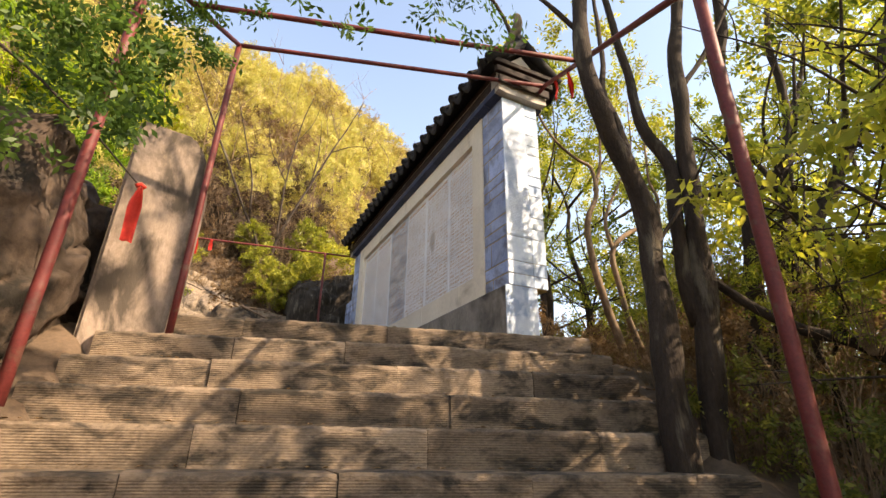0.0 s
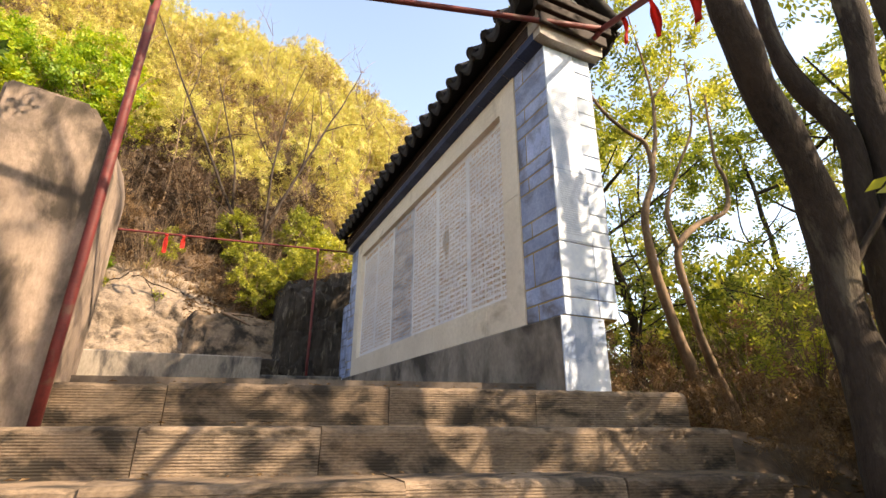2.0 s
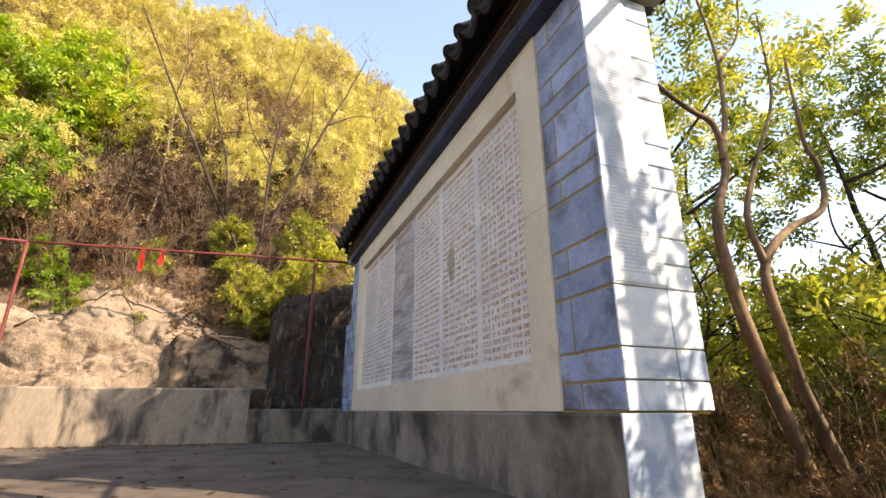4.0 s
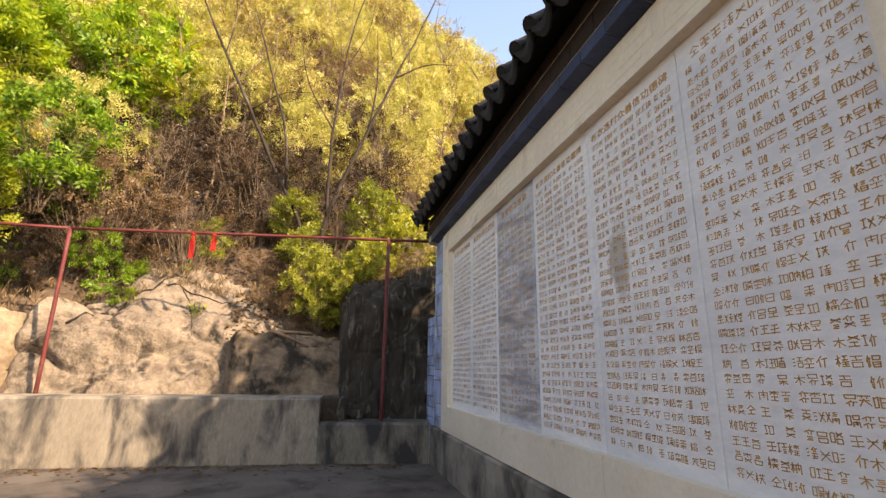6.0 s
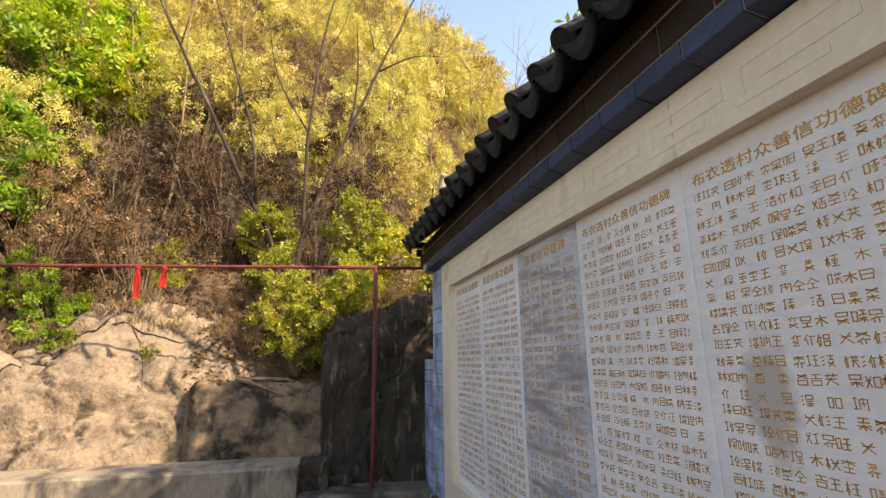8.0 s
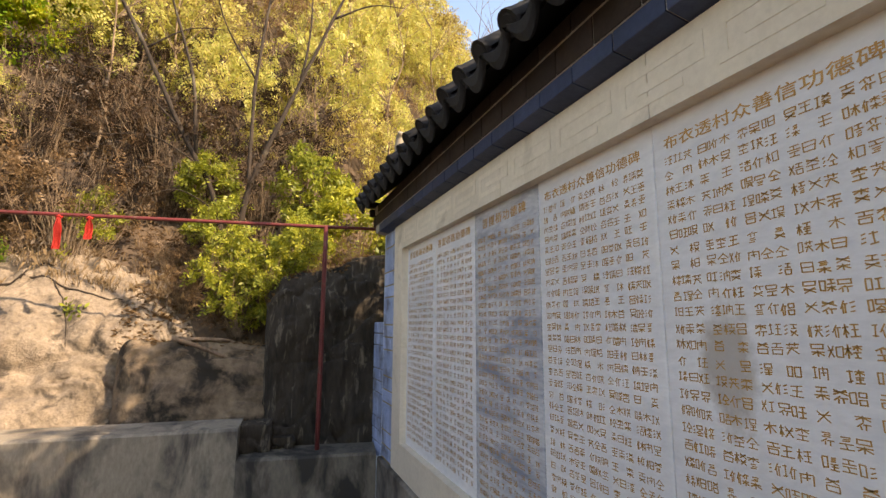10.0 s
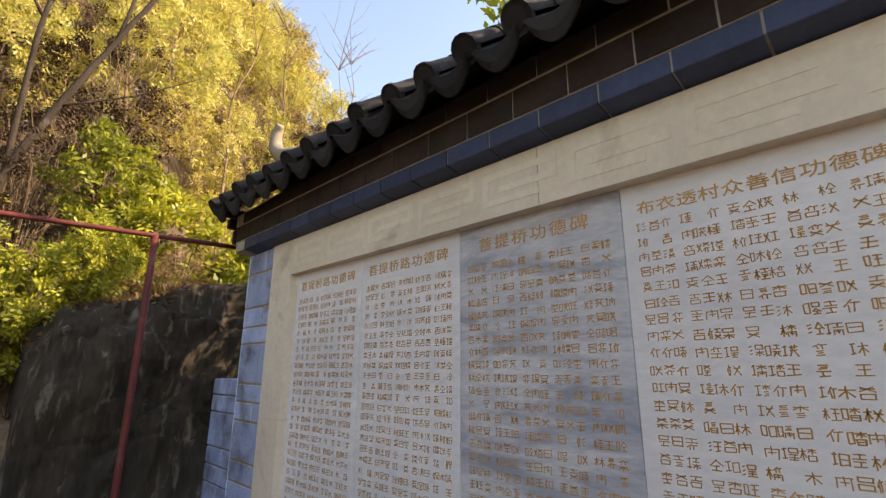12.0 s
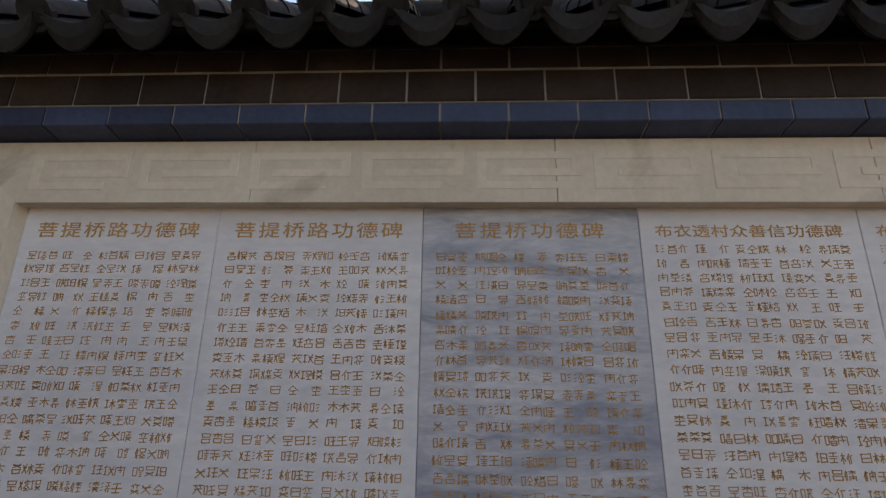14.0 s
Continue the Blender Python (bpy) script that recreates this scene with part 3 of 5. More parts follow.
def build_eaves():
    """Corbelled brick courses and the tiled roof, front and back alike."""
    mid = BACK / 2
    ya, yb = Y0 - 0.1, Y1 + 0.1
    bm = bmesh.new()
    prism(bm, [(0.0, 2.572), (-0.088, 2.59), (-0.088, 2.656), (-0.0955, 2.658), (-0.0955, 2.78), (-0.101, 2.782), (-0.101, 2.868), (mid, 3.16),
               (BACK + 0.101, 2.868), (BACK + 0.101, 2.782), (BACK + 0.0955, 2.78), (BACK + 0.0955, 2.658), (BACK + 0.088, 2.656), (BACK + 0.088, 2.59), (BACK, 2.572)],
          "y", ya + 0.012, yb - 0.012)
    part("eave_core", bm, M_MORTAR_W, wall, "pale mortar between the eave bricks")
    def course(outline, pitch, joint, material, name):
        for flip in (False, True):
            pts = [((BACK - p[0]) if flip else p[0], p[1]) for p in outline]
            me = mesh_of(name, prism(bmesh.new(), pts, "y", -pitch / 2 + 0.004, pitch / 2 - 0.004), material)
            y = joint + pitch / 2 - pitch * int((joint - ya) / pitch)
            while y < yb - pitch * 0.4:
                part(name, me, None, wall).location.y = y
                y += pitch
    course([(0.02, 2.565), (-0.002, 2.566), (-0.092, 2.584), (-0.094, 2.588), (-0.094, 2.655), (0.02, 2.655)], 0.2305, 4.152, M_BRICK_BLUE, "chamfered_brick")
    course([(0.0, 2.661), (-0.099, 2.661), (-0.101, 2.664), (-0.101, 2.774), (-0.099, 2.777), (0.0, 2.777)], 0.2345, 4.036, M_BRICK_BROWN, "eave_brick")
    course([(0.0, 2.785), (-0.105, 2.785), (-0.107, 2.788), (-0.107, 2.862), (0.0, 2.862)], 0.2345, 3.92, M_BRICK_BROWN, "upper_brick")
    # roof bed
    lo, hi = Vector((-0.27, 0, 2.87)), Vector((mid, 0, 3.26))
    bm = bmesh.new()
    prism(bm, [(lo.x + 0.03, lo.z), (mid, hi.z), (BACK - lo.x - 0.03, lo.z), (BACK - lo.x - 0.03, lo.z - 0.025), (mid, hi.z - 0.06), (lo.x + 0.03, lo.z - 0.025)], "y", ya - 0.02, yb + 0.02)
    part("roof_bed", bm, M_TILE, wall)
    # barrel tiles with a disc at the eave, pan tiles with a drip lip
    d = (hi - lo).normalized()
    nrm = Vector((-d.z, 0, d.x))
    def barrel():
        bm = bmesh.new()
        n, r = 10, 0.058
        length = (hi - lo).length - 0.02
        for seg in range(3):
            s0, s1 = seg * length / 3, (seg + 1) * length / 3 + 0.01
            rings = []
            for s, rr in ((s0, r), (s1, r * 0.9)):
                c = lo + d * s + nrm * 0.02
                rings.append([bm.verts.new(c + Vector((0, 1, 0)) * math.cos(a) * rr + nrm * math.sin(a) * rr * 1.05) for a in (math.pi * k / n for k in range(n + 1))])
            for k in range(n):
                bm.faces.new((rings[0][k], rings[0][k + 1], rings[1][k + 1], rings[1][k])).smooth = True
        # disc
        c = lo + nrm * 0.026
        outer, inner, back = [], [], []
        for k in range(14):
            a = 2 * math.pi * k / 14
            off = Vector((0, 1, 0)) * math.cos(a) + nrm * math.sin(a)
            outer.append(bm.verts.new(c - d * 0.012 + off * 0.06))
            inner.append(bm.verts.new(c - d * 0.006 + off * 0.046))
            back.append(bm.verts.new(c + d * 0.012 + off * 0.06))
        bm.faces.new(inner[::-1])
        for rr, hh in ((0.036, 0.004), (0.026, 0.0), (0.014, 0.005)):
            ring = [bm.verts.new(c - d * (0.0065 + hh) + (Vector((0, 1, 0)) * math.cos(2 * math.pi * k / 12) + nrm * math.sin(2 * math.pi * k / 12)) * rr) for k in range(12)]
            low = [bm.verts.new(v.co + d * 0.008 + (v.co - c) * 0.08) for v in ring]
            bm.faces.new(ring[::-1])
            for k in range(12):
                bm.faces.new((low[k], ring[k], ring[(k + 1) % 12], low[(k + 1) % 12]))
        for k in range(14):
            j = (k + 1) % 14
            bm.faces.new((outer[k], inner[k], inner[j], outer[j]))
            bm.faces.new((back[k], outer[k], outer[j], back[j]))
        return mesh_of("barrel_tile", bm, M_TILE)
    def pan(w):
        bm = bmesh.new()
        n = 8
        rows = []
        for s, drop in ((-0.03, 0.0), (0.02, 0.0), ((hi - lo).length * 0.5, 0.0), ((hi - lo).length - 0.02, 0.0)):
            c = lo + d * s
            rows.append([bm.verts.new(c + Vector((0, (k / n - 0.5) * w, 0)) - nrm * (0.035 * math.sin(math.pi * k / n) - 0.02)) for k in range(n + 1)])
        for a, b in zip(rows, rows[1:]):
            for k in range(n):
                bm.faces.new((a[k], a[k + 1], b[k + 1], b[k])).smooth = True
        # drip plate: a rounded tongue that hangs below the edge and leans back
        front, rear = [], []
        for k, v in enumerate(rows[0]):
            u = k / n
            hang = 0.012 + 0.072 * math.sin(math.pi * u) ** 0.7
            front.append([v, bm.verts.new(v.co + Vector((0.008, 0, -hang * 0.6))), bm.verts.new(v.co + Vector((0.028, 0, -hang)))])
            rear.append([rows[1][k], bm.verts.new(v.co + Vector((0.022, 0, -hang * 0.6))), bm.verts.new(v.co + Vector((0.04, 0, -hang + 0.004)))])
        for k in range(n):
            for q in range(2):
                bm.faces.new((front[k][q], front[k][q + 1], front[k + 1][q + 1], front[k + 1][q]))
                bm.faces.new((rear[k + 1][q], rear[k + 1][q + 1], rear[k][q + 1], rear[k][q]))
            bm.faces.new((front[k][2], rear[k][2], rear[k + 1][2], front[k + 1][2]))
        return mesh_of("pan_tile", bm, M_TILE)
    gap = 0.229
    mb, mp = barrel(), pan(gap - 0.02)
    turn = Matrix.Translation((BACK, 0, 0)) @ Matrix.Rotation(math.pi, 4, "Z")
    count = int((yb - ya) / gap) + 1
    first = (ya + yb) / 2 - (count - 1) * gap / 2
    rnd = random.Random(2)
    for i in range(count):
        y = first + i * gap
        for side in (0, 1):
            ob = part("barrel_tile", mb, None, wall)
            tilt = pose(rnd.uniform(-0.012, 0.012), y + rnd.uniform(-0.01, 0.01), rnd.uniform(-0.008, 0.008), 0, 0, rnd.uniform(-2, 2))
            ob.matrix_world = tilt if not side else Matrix.Translation((0, y, 0)) @ turn
            if i < count - 1:
                ob = part("pan_tile", mp, None, wall)
                ob.matrix_world = Matrix.Translation((0, y + gap / 2, 0)) @ (turn if side else Matrix.Identity(4))
    # ridge with raised ends
    bm = bmesh.new()
    L = yb - ya
    top = []
    for k in range(25):
        t = k / 24
        y = ya - 0.03 + (L + 0.06) * t
        lift = 0.12 * max(0.0, abs(t - 0.5) * 2 - 0.82) / 0.18
        top.append((mid, y, 3.3 + lift))
    tube(bm, top, 0.065, 10)
    part("ridge", bm, M_TILE, wall)
    for s, y in ((1, yb + 0.02), (-1, ya - 0.02)):
        bm = bmesh.new()
        tube(bm, smooth_path([(mid - 0.03, y - s * 0.34, 3.36), (mid - 0.05, y - s * 0.12, 3.43), (mid - 0.06, y + s * 0.02, 3.55), (mid - 0.06, y + s * 0.03, 3.68), (mid - 0.06, y - s * 0.02, 3.75)], 5),
             [0.085 - 0.0026 * k for k in range(21)], 10)
        part("ridge_horn", bm, M_CONCRETE, wall, "upturned ridge end tile")
    # gable ends
    for y, o in ((ya - 0.005, -1), (yb + 0.005, 1)):
        for k, (zz, ww, hh) in enumerate(((2.66, BACK + 0.22, 0.1), (2.775, BACK + 0.3, 0.075), (2.87, BACK + 0.36, 0.06))):
            bm = box(bmesh.new(), mid - ww / 2, mid + ww / 2, min(y, y + o * (0.03 + 0.025 * k)), max(y, y + o * (0.03 + 0.025 * k)), zz, zz + hh, 0.006)
            part("gable_brick", bm, M_BRICK_BROWN, wall)
        for flip in (0, 1):
            a, b = Vector((lo.x + 0.02, y + o * 0.05, lo.z + 0.03)), Vector((mid, y + o * 0.05, hi.z + 0.04))
            if flip:
                a.x = BACK - a.x
            bm = tube(bmesh.new(), [a, (a + b) / 2 - Vector((0, 0, 0.012)), b], [0.06, 0.06, 0.06], 10)
            part("verge_tile", bm, M_TILE, wall)


build_eaves()


# ---- low retaining wall at the far side ----
def build_retaining():
    low = empty("retaining_wall", "low cement retaining wall with a stepped top", "retaining wall", kind="structure")
    a, b, c = Vector((-0.05, 6.06, 0)), Vector((-1.3, 6.25, 0)), Vector((-8.0, 6.72, 0))
    def run(p, q, z, depth, name, lean=0.02, material=M_CONCRETE):
        bm = bmesh.new()
        d = (q - p).normalized()
        back = Vector((-d.y, d.x, 0))
        if back.y < 0:
            back = -back
        n = 24
        rows = []
        for k in range(n + 1):
            o = p + (q - p) * k / n
            w = noise.noise(o * 1.3) * 0.012
            rows.append([bm.verts.new(o + back * (w * s + f) + Vector((0, 0, h))) for f, h, s in
                         ((0, -0.1, 1), (lean * 0.5, z * 0.5, 1), (lean, z - 0.02, 1), (lean + 0.025, z + w * 0.5, 0), (depth, z + 0.01, 0), (depth, -0.1, 0))])
        for r0, r1 in zip(rows, rows[1:]):
            for k in range(6):
                bm.faces.new((r0[k], r1[k], r1[(k + 1) % 6], r0[(k + 1) % 6]))
        bm.faces.new(rows[0])
        bm.faces.new(rows[-1][::-1])
        bmesh.ops.recalc_face_normals(bm, faces=bm.faces)
        part(name, bm, material, low)
    run(a, b, 0.43, 0.42, "lower_section", material=M_CONCRETE_SHADE)
    run(b, c, 0.70, 0.5, "upper_section")


build_retaining()


# ---- rocks ----
def rock(name, centre, size, seed, material, label, rough=0.3, cuts=58, boxy=0.55, streak=False, taper=0.0):
    """A weathered rock of tilted planes parted by cracks, finely pitted."""
    bm = bmesh.new()
    bmesh.ops.create_cube(bm, size=2)
    bmesh.ops.subdivide_edges(bm, edges=bm.edges[:], cuts=cuts, use_grid_fill=True)
    off = Vector((seed * 13.1, seed * 7.7, seed * 3.3))
    sx, sy, sz = (s / 2 for s in size)
    for v in bm.verts:
        p = v.co.copy()
        p = p * boxy + p.normalized() * 1.25 * (1 - boxy)
        q = Vector((p.x * sx, p.y * sy, p.z * sz))
        if q.x > 0 and taper:
            q.x *= 1 - taper * max(0.0, p.z + 0.2)
        n = noise.fractal(q * 0.7 + off, 0.9, 2.1, 3)
        w = q + Vector((noise.noise(q * 1.3 + off), noise.noise(q * 1.3 - off), noise.noise(q * 1.3 + off * 2))) * 0.3
        w = w + Vector((noise.noise(q * 6 + off), noise.noise(q * 6 - off), noise.noise(q * 6 + off * 2))) * 0.05
        k = Vector((w.x, w.y, w.z * 1.4)) * 1.25 + off
        dist, near = noise.voronoi(k)
        tilt = Vector((noise.noise(near[0] * 9.1), noise.noise(near[0] * 7.3 + off), noise.noise(near[0] * 5.7 - off)))
        plane = tilt.dot(k - near[0]) * 0.9 + 0.35 * noise.noise(near[0] * 3.7)
        edge = dist[1] - dist[0]
        crack = -0.28 * max(0.0, 0.06 - edge) / 0.06 * (0.4 + 0.6 * max(0.0, noise.noise(q * 1.1 - off) + 0.5))
        k2 = w * 4.2 - off
        d2, near2 = noise.voronoi(k2)
        t2 = Vector((noise.noise(near2[0] * 9.1), noise.noise(near2[0] * 7.3), noise.noise(near2[0] * 5.7)))
        chip = t2.dot(k2 - near2[0]) * 0.26 * max(0.0, 0.4 + noise.noise(q * 1.7 + off * 3))
        grain = noise.fractal(q * 9.0 + off, 0.9, 2.2, 3) * 0.06
        run = noise.ridged_multi_fractal(Vector((q.x * 4.5, q.y * 4.5, q.z * 0.7)) + off, 0.8, 2.2, 3, 1.0, 2.0) * 0.16 if streak else 0.0
        v.co = q + p.normalized() * rough * (0.7 * n + plane + crack + chip + grain + run) + Vector(centre)
    for f in bm.faces:
        f.smooth = True
    return tagged(part(name, bm, material), label, "rock")


def lerp_at(table, x):
    """The value at x of a table of (x, value) pairs, eased between them."""
    if x <= table[0][0]:
        return table[0][1]
    for (x0, v0), (x1, v1) in zip(table, table[1:]):
        if x <= x1:
            return v0 + (v1 - v0) * step_to(x0, x1, x)
    return table[-1][1]


def rock_face(name, x0, x1, foot, knee, top, seed, material, label, lean=(0.2, 1.05), cell=0.03, rough=1.0, streak=0.0, back=1.2, low=0.3, blocks=1.0):
    """A weathered face of natural rock: steep at the foot, leaning back above a knee, with joints, hollows and pitted skin, closed behind."""
    off = Vector((seed * 11.3, seed * 5.1, seed * 7.9))
    nu = int((x1 - x0) / cell)
    nv = int(3.6 / cell)
    bm = bmesh.new()
    grid = []
    for i in range(nu + 1):
        u = i / nu
        x = x0 + (x1 - x0) * u
        t, k, f = lerp_at(top, x), lerp_at(knee, x), lerp_at(foot, x)
        k = min(k, t - 0.02)
        pts = [(f, low), (f + lean[0] * (k - low), k), (f + lean[0] * (k - low) + lean[1] * (t - k), t), (f + lean[0] * (k - low) + lean[1] * (t - k) + back, t - 0.25), (f + lean[0] * (k - low) + lean[1] * (t - k) + back + 0.1, low)]
        lens = [math.dist(p, q) for p, q in zip(pts, pts[1:])]
        whole = lens[0] + lens[1] + 0.35
        col = []
        for j in range(nv + 1):
            d = whole * j / nv
            if j == nv:
                p, n = Vector((x, *pts[3])), Vector((0, 0, 1))
            else:
                q, dd = 0, d
                while q < 2 and dd > lens[q]:
                    dd -= lens[q]
                    q += 1
                r = min(1.0, dd / max(lens[q], 1e-6))
                y, z = (pts[q][m] + (pts[q + 1][m] - pts[q][m]) * r for m in (0, 1))
                p, n = Vector((x, y, z)), Vector((0, -0.85, 0.53))
            w = p + Vector((noise.noise(p * 1.1 + off), noise.noise(p * 1.1 - off), noise.noise(p * 1.1 + off * 2))) * 0.35
            e = 0.16 * noise.fractal(p * 0.8 + off, 1.0, 2.0, 3)
            kk = Vector((w.x * 0.75, w.y, w.z * 1.1)) + off
            dist, near = noise.voronoi(kk)
            tilt = Vector((noise.noise(near[0] * 9.1), noise.noise(near[0] * 7.3), noise.noise(near[0] * 5.7)))
            e += blocks * (tilt.dot(kk - near[0]) * 0.3 - 0.17 * max(0.0, 1 - (dist[1] - dist[0]) / 0.04) * max(0.0, noise.noise(p * 0.9 - off) + 0.45))
            k2 = Vector((w.x * 3.1, w.y * 3.1, w.z * 4.0)) - off
            d2, n2 = noise.voronoi(k2)
            t2 = Vector((noise.noise(n2[0] * 9.1), noise.noise(n2[0] * 7.3), noise.noise(n2[0] * 5.7)))
            e += t2.dot(k2 - n2[0]) * 0.055 * max(0.0, 0.35 + noise.noise(p * 1.5 + off * 3))
            e += 0.05 * noise.fractal(p * 4.5 + off, 0.8, 2.2, 5) - 0.05 * max(0.0, 0.22 - abs(noise.noise(Vector((w.x * 1.6 + w.z * 0.9, w.y, w.z * 2.2)) - off))) ** 2 / 0.05 - 0.05 * max(0.0, noise.noise(p * 3.3 - off * 2) - 0.25)
            if streak:
                e += streak * noise.ridged_multi_fractal(Vector((p.x * 5, p.y * 5, p.z * 0.9)) + off, 0.8, 2.2, 4, 1.0, 2.0)
            edge = min(u, 1 - u) * (x1 - x0)
            sink = 0.22 * max(0.0, 1 - edge / 0.16) ** 2
            col.append(bm.verts.new(p + n * (rough * e - sink)))
        bot = bm.verts.new((x, pts[4][0], low))
        col.append(bot)
        grid.append(col)
    for ca, cb in zip(grid, grid[1:]):
        for j in range(len(ca) - 1):
            bm.faces.new((ca[j], cb[j], cb[j + 1], ca[j + 1])).smooth = True
        bm.faces.new((ca[-1], cb[-1], cb[0], ca[0]))
    bm.faces.new(grid[0])
    bm.faces.new(grid[-1][::-1])
    return tagged(part(name, bm, material), label, "rock")


rock_face("rock_outcrop", -5.0, -1.75, [(-5, 7.0), (-3.5, 6.92), (-1.75, 6.98)], [(-5, 1.45), (-3.5, 1.5), (-2.4, 1.35), (-1.75, 1.2)],
          [(-5.0, 1.75), (-4.8, 1.85), (-4.27, 2.02), (-3.87, 2.34), (-3.5, 2.78), (-3.0, 2.93), (-2.6, 2.8), (-2.3, 2.35), (-2.0, 1.75), (-1.75, 1.4)], 1, M_ROCK,
          "pale weathered rock outcrop rising behind the retaining wall")
rock_face("rock_slab", -9.6, -4.93, [(-9.6, 7.1), (-4.93, 6.98)], [(-9.6, 1.2), (-6, 1.35), (-4.93, 1.4)], [(-9.6, 1.5), (-6.85, 1.42), (-6.5, 1.62), (-5.75, 1.76), (-4.93, 1.72)], 2, M_ROCK_SAND,
          "low sandy rock slab with undercut hollows behind the retaining wall", cell=0.04, rough=1.15)
rock_face("rock_ledge", -2.5, -0.9, [(-2.5, 6.86), (-0.9, 6.9)], [(-2.5, 1.42), (-0.9, 1.4)], [(-2.5, 1.52), (-0.9, 1.47)], 3, M_LEDGE,
          "squat brown rock ledge with a flat top", lean=(0.04, 0.5), rough=0.5, back=0.7)
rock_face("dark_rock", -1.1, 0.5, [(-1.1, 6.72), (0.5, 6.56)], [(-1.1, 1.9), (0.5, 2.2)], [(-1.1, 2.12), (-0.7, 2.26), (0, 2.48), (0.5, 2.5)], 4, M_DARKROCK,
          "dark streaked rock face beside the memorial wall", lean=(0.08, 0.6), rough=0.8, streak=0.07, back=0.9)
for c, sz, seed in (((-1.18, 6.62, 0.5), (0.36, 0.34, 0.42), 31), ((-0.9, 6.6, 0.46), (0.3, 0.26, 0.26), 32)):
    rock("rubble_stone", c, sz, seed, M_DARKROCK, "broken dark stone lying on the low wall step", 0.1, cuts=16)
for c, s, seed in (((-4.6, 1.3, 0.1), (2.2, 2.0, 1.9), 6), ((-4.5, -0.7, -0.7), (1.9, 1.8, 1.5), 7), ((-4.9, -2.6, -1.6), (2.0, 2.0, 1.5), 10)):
    rock("bank_rock", c, s, seed, M_BANKROCK, "brown rock in the bank beside the stairs, shade in its colour", 0.35)

tagged(rock_face("earth_bank", -2.7, 0.6, [(-2.7, 7.25), (-1.2, 7.3), (0.6, 7.2)], [(-2.7, 1.6), (0.6, 1.7)], [(-2.7, 2.7), (-1.8, 2.55), (-0.8, 2.6), (0.6, 2.8)], 21, M_EARTH, "", lean=(0.25, 0.85), cell=0.045, rough=0.6, blocks=0.3),
       "bank of brown earth and leaf litter beside the outcrop", "earth bank")


def top_of(x, y, z=2.2):
    """The height of what lies under a point."""
    bpy.context.view_layer.update()
    hit, place, *_ = scene.ray_cast(bpy.context.evaluated_depsgraph_get(), Vector((x, y, z)), Vector((0, 0, -1)))
    return place.z if hit else 0.0


def stick(a, b, r):
    a, b = Vector((*a, top_of(*a) + r * 0.9)), Vector((*b, top_of(*b) + r * 0.9))
    mid = a.lerp(b, 0.5) + Vector((0, 0.02, 0.01))
    ob = part("dead_stick", tube(bmesh.new(), smooth_path([a, mid, b], 3), [r, r, r * 0.9, r * 0.9, r * 0.8, r * 0.8, r * 0.6], 7), M_BARK_PALE)
    return tagged(ob, "dry grey stick lying on the rock ledge", "stick", "sticks on the ledge")


for k in range(5):
    stick((-2.0 + k * 0.06, 7.0 + k * 0.045), (-1.5 + k * 0.05, 6.98 + k * 0.05), 0.026)

# concrete stub at the head of the stairs
bm = bmesh.new()
prism(bm, [(-3.28, -0.6), (-2.71, -0.6), (-2.67, 1.12), (-2.72, 1.32), (-2.84, 1.5), (-3.26, 1.55)], "y", 1.06, 1.6)
bmesh.ops.bevel(bm, geom=bm.edges[:], offset=0.025, segments=2, affect="EDGES")
tagged(part("concrete_pillar", bm, M_PILLAR), "weathered concrete pillar beside the stair head", "pillar")


# ---- red pipe frames ----
def pipe(name, a, b, r, parent, sag=0.0):
    a, b = Vector(a), Vector(b)
    pts = [a + (b - a) * k / 6 - Vector((0, 0, sag * 4 * (k / 6) * (1 - k / 6))) for k in range(7)]
    return part(name, tube(bmesh.new(), pts, r, 10), M_RED, parent)


rail = empty("pipe_railing", "red painted pipe railing above the low retaining wall", "railing")
P1, P2 = Vector((-4.45, 6.95, 2.67)), Vector((-0.575, 6.375, 2.665))
pipe("post", (-4.445, 6.95, 0.55), P1, 0.023, rail)
pipe("post", (-0.572, 6.373, 0.3), P2, 0.023, rail)
pipe("top_rail", P1, P2 + (P2 - P1) * 0.16, 0.018, rail)
pipe("top_rail", P1, (-8.2, 7.25, 2.75), 0.018, rail)
pipe("post", (-8.1, 7.25, 0.4), (-8.1, 7.25, 2.75), 0.023, rail)

gate = empty("pipe_pergola", "red painted pipe pergola sloping down over the stairs", "pergola")
DOWN = Vector((-0.348, -1.0, -0.593))
A0, A1 = Vector((-2.66, 1.0, 2.58)), Vector((0.42, 0.24, 2.71))
pipe("post", (-2.69, 1.0, -0.3), A0, 0.027, gate)
N0, N1 = A0 + DOWN * 1.37, A1 + DOWN * 2.22
pipe("post", (N0.x - 0.02, N0.y, -0.85), N0, 0.03, gate)
pipe("post", (N1.x + 0.03, N1.y, -1.75), N1, 0.032, gate)
pipe("cross_rail", A0, A1, 0.022, gate)
pipe("cross_rail", A0 + DOWN * 0.87, A1 + DOWN * 0.87, 0.022, gate)
pipe("side_rail", A0, A0 + DOWN * 3.4, 0.022, gate)
pipe("side_rail", A1, A1 + DOWN * 3.4, 0.024, gate)
pipe("stay", A1, (0.42, 0.44, 2.68), 0.022, gate)


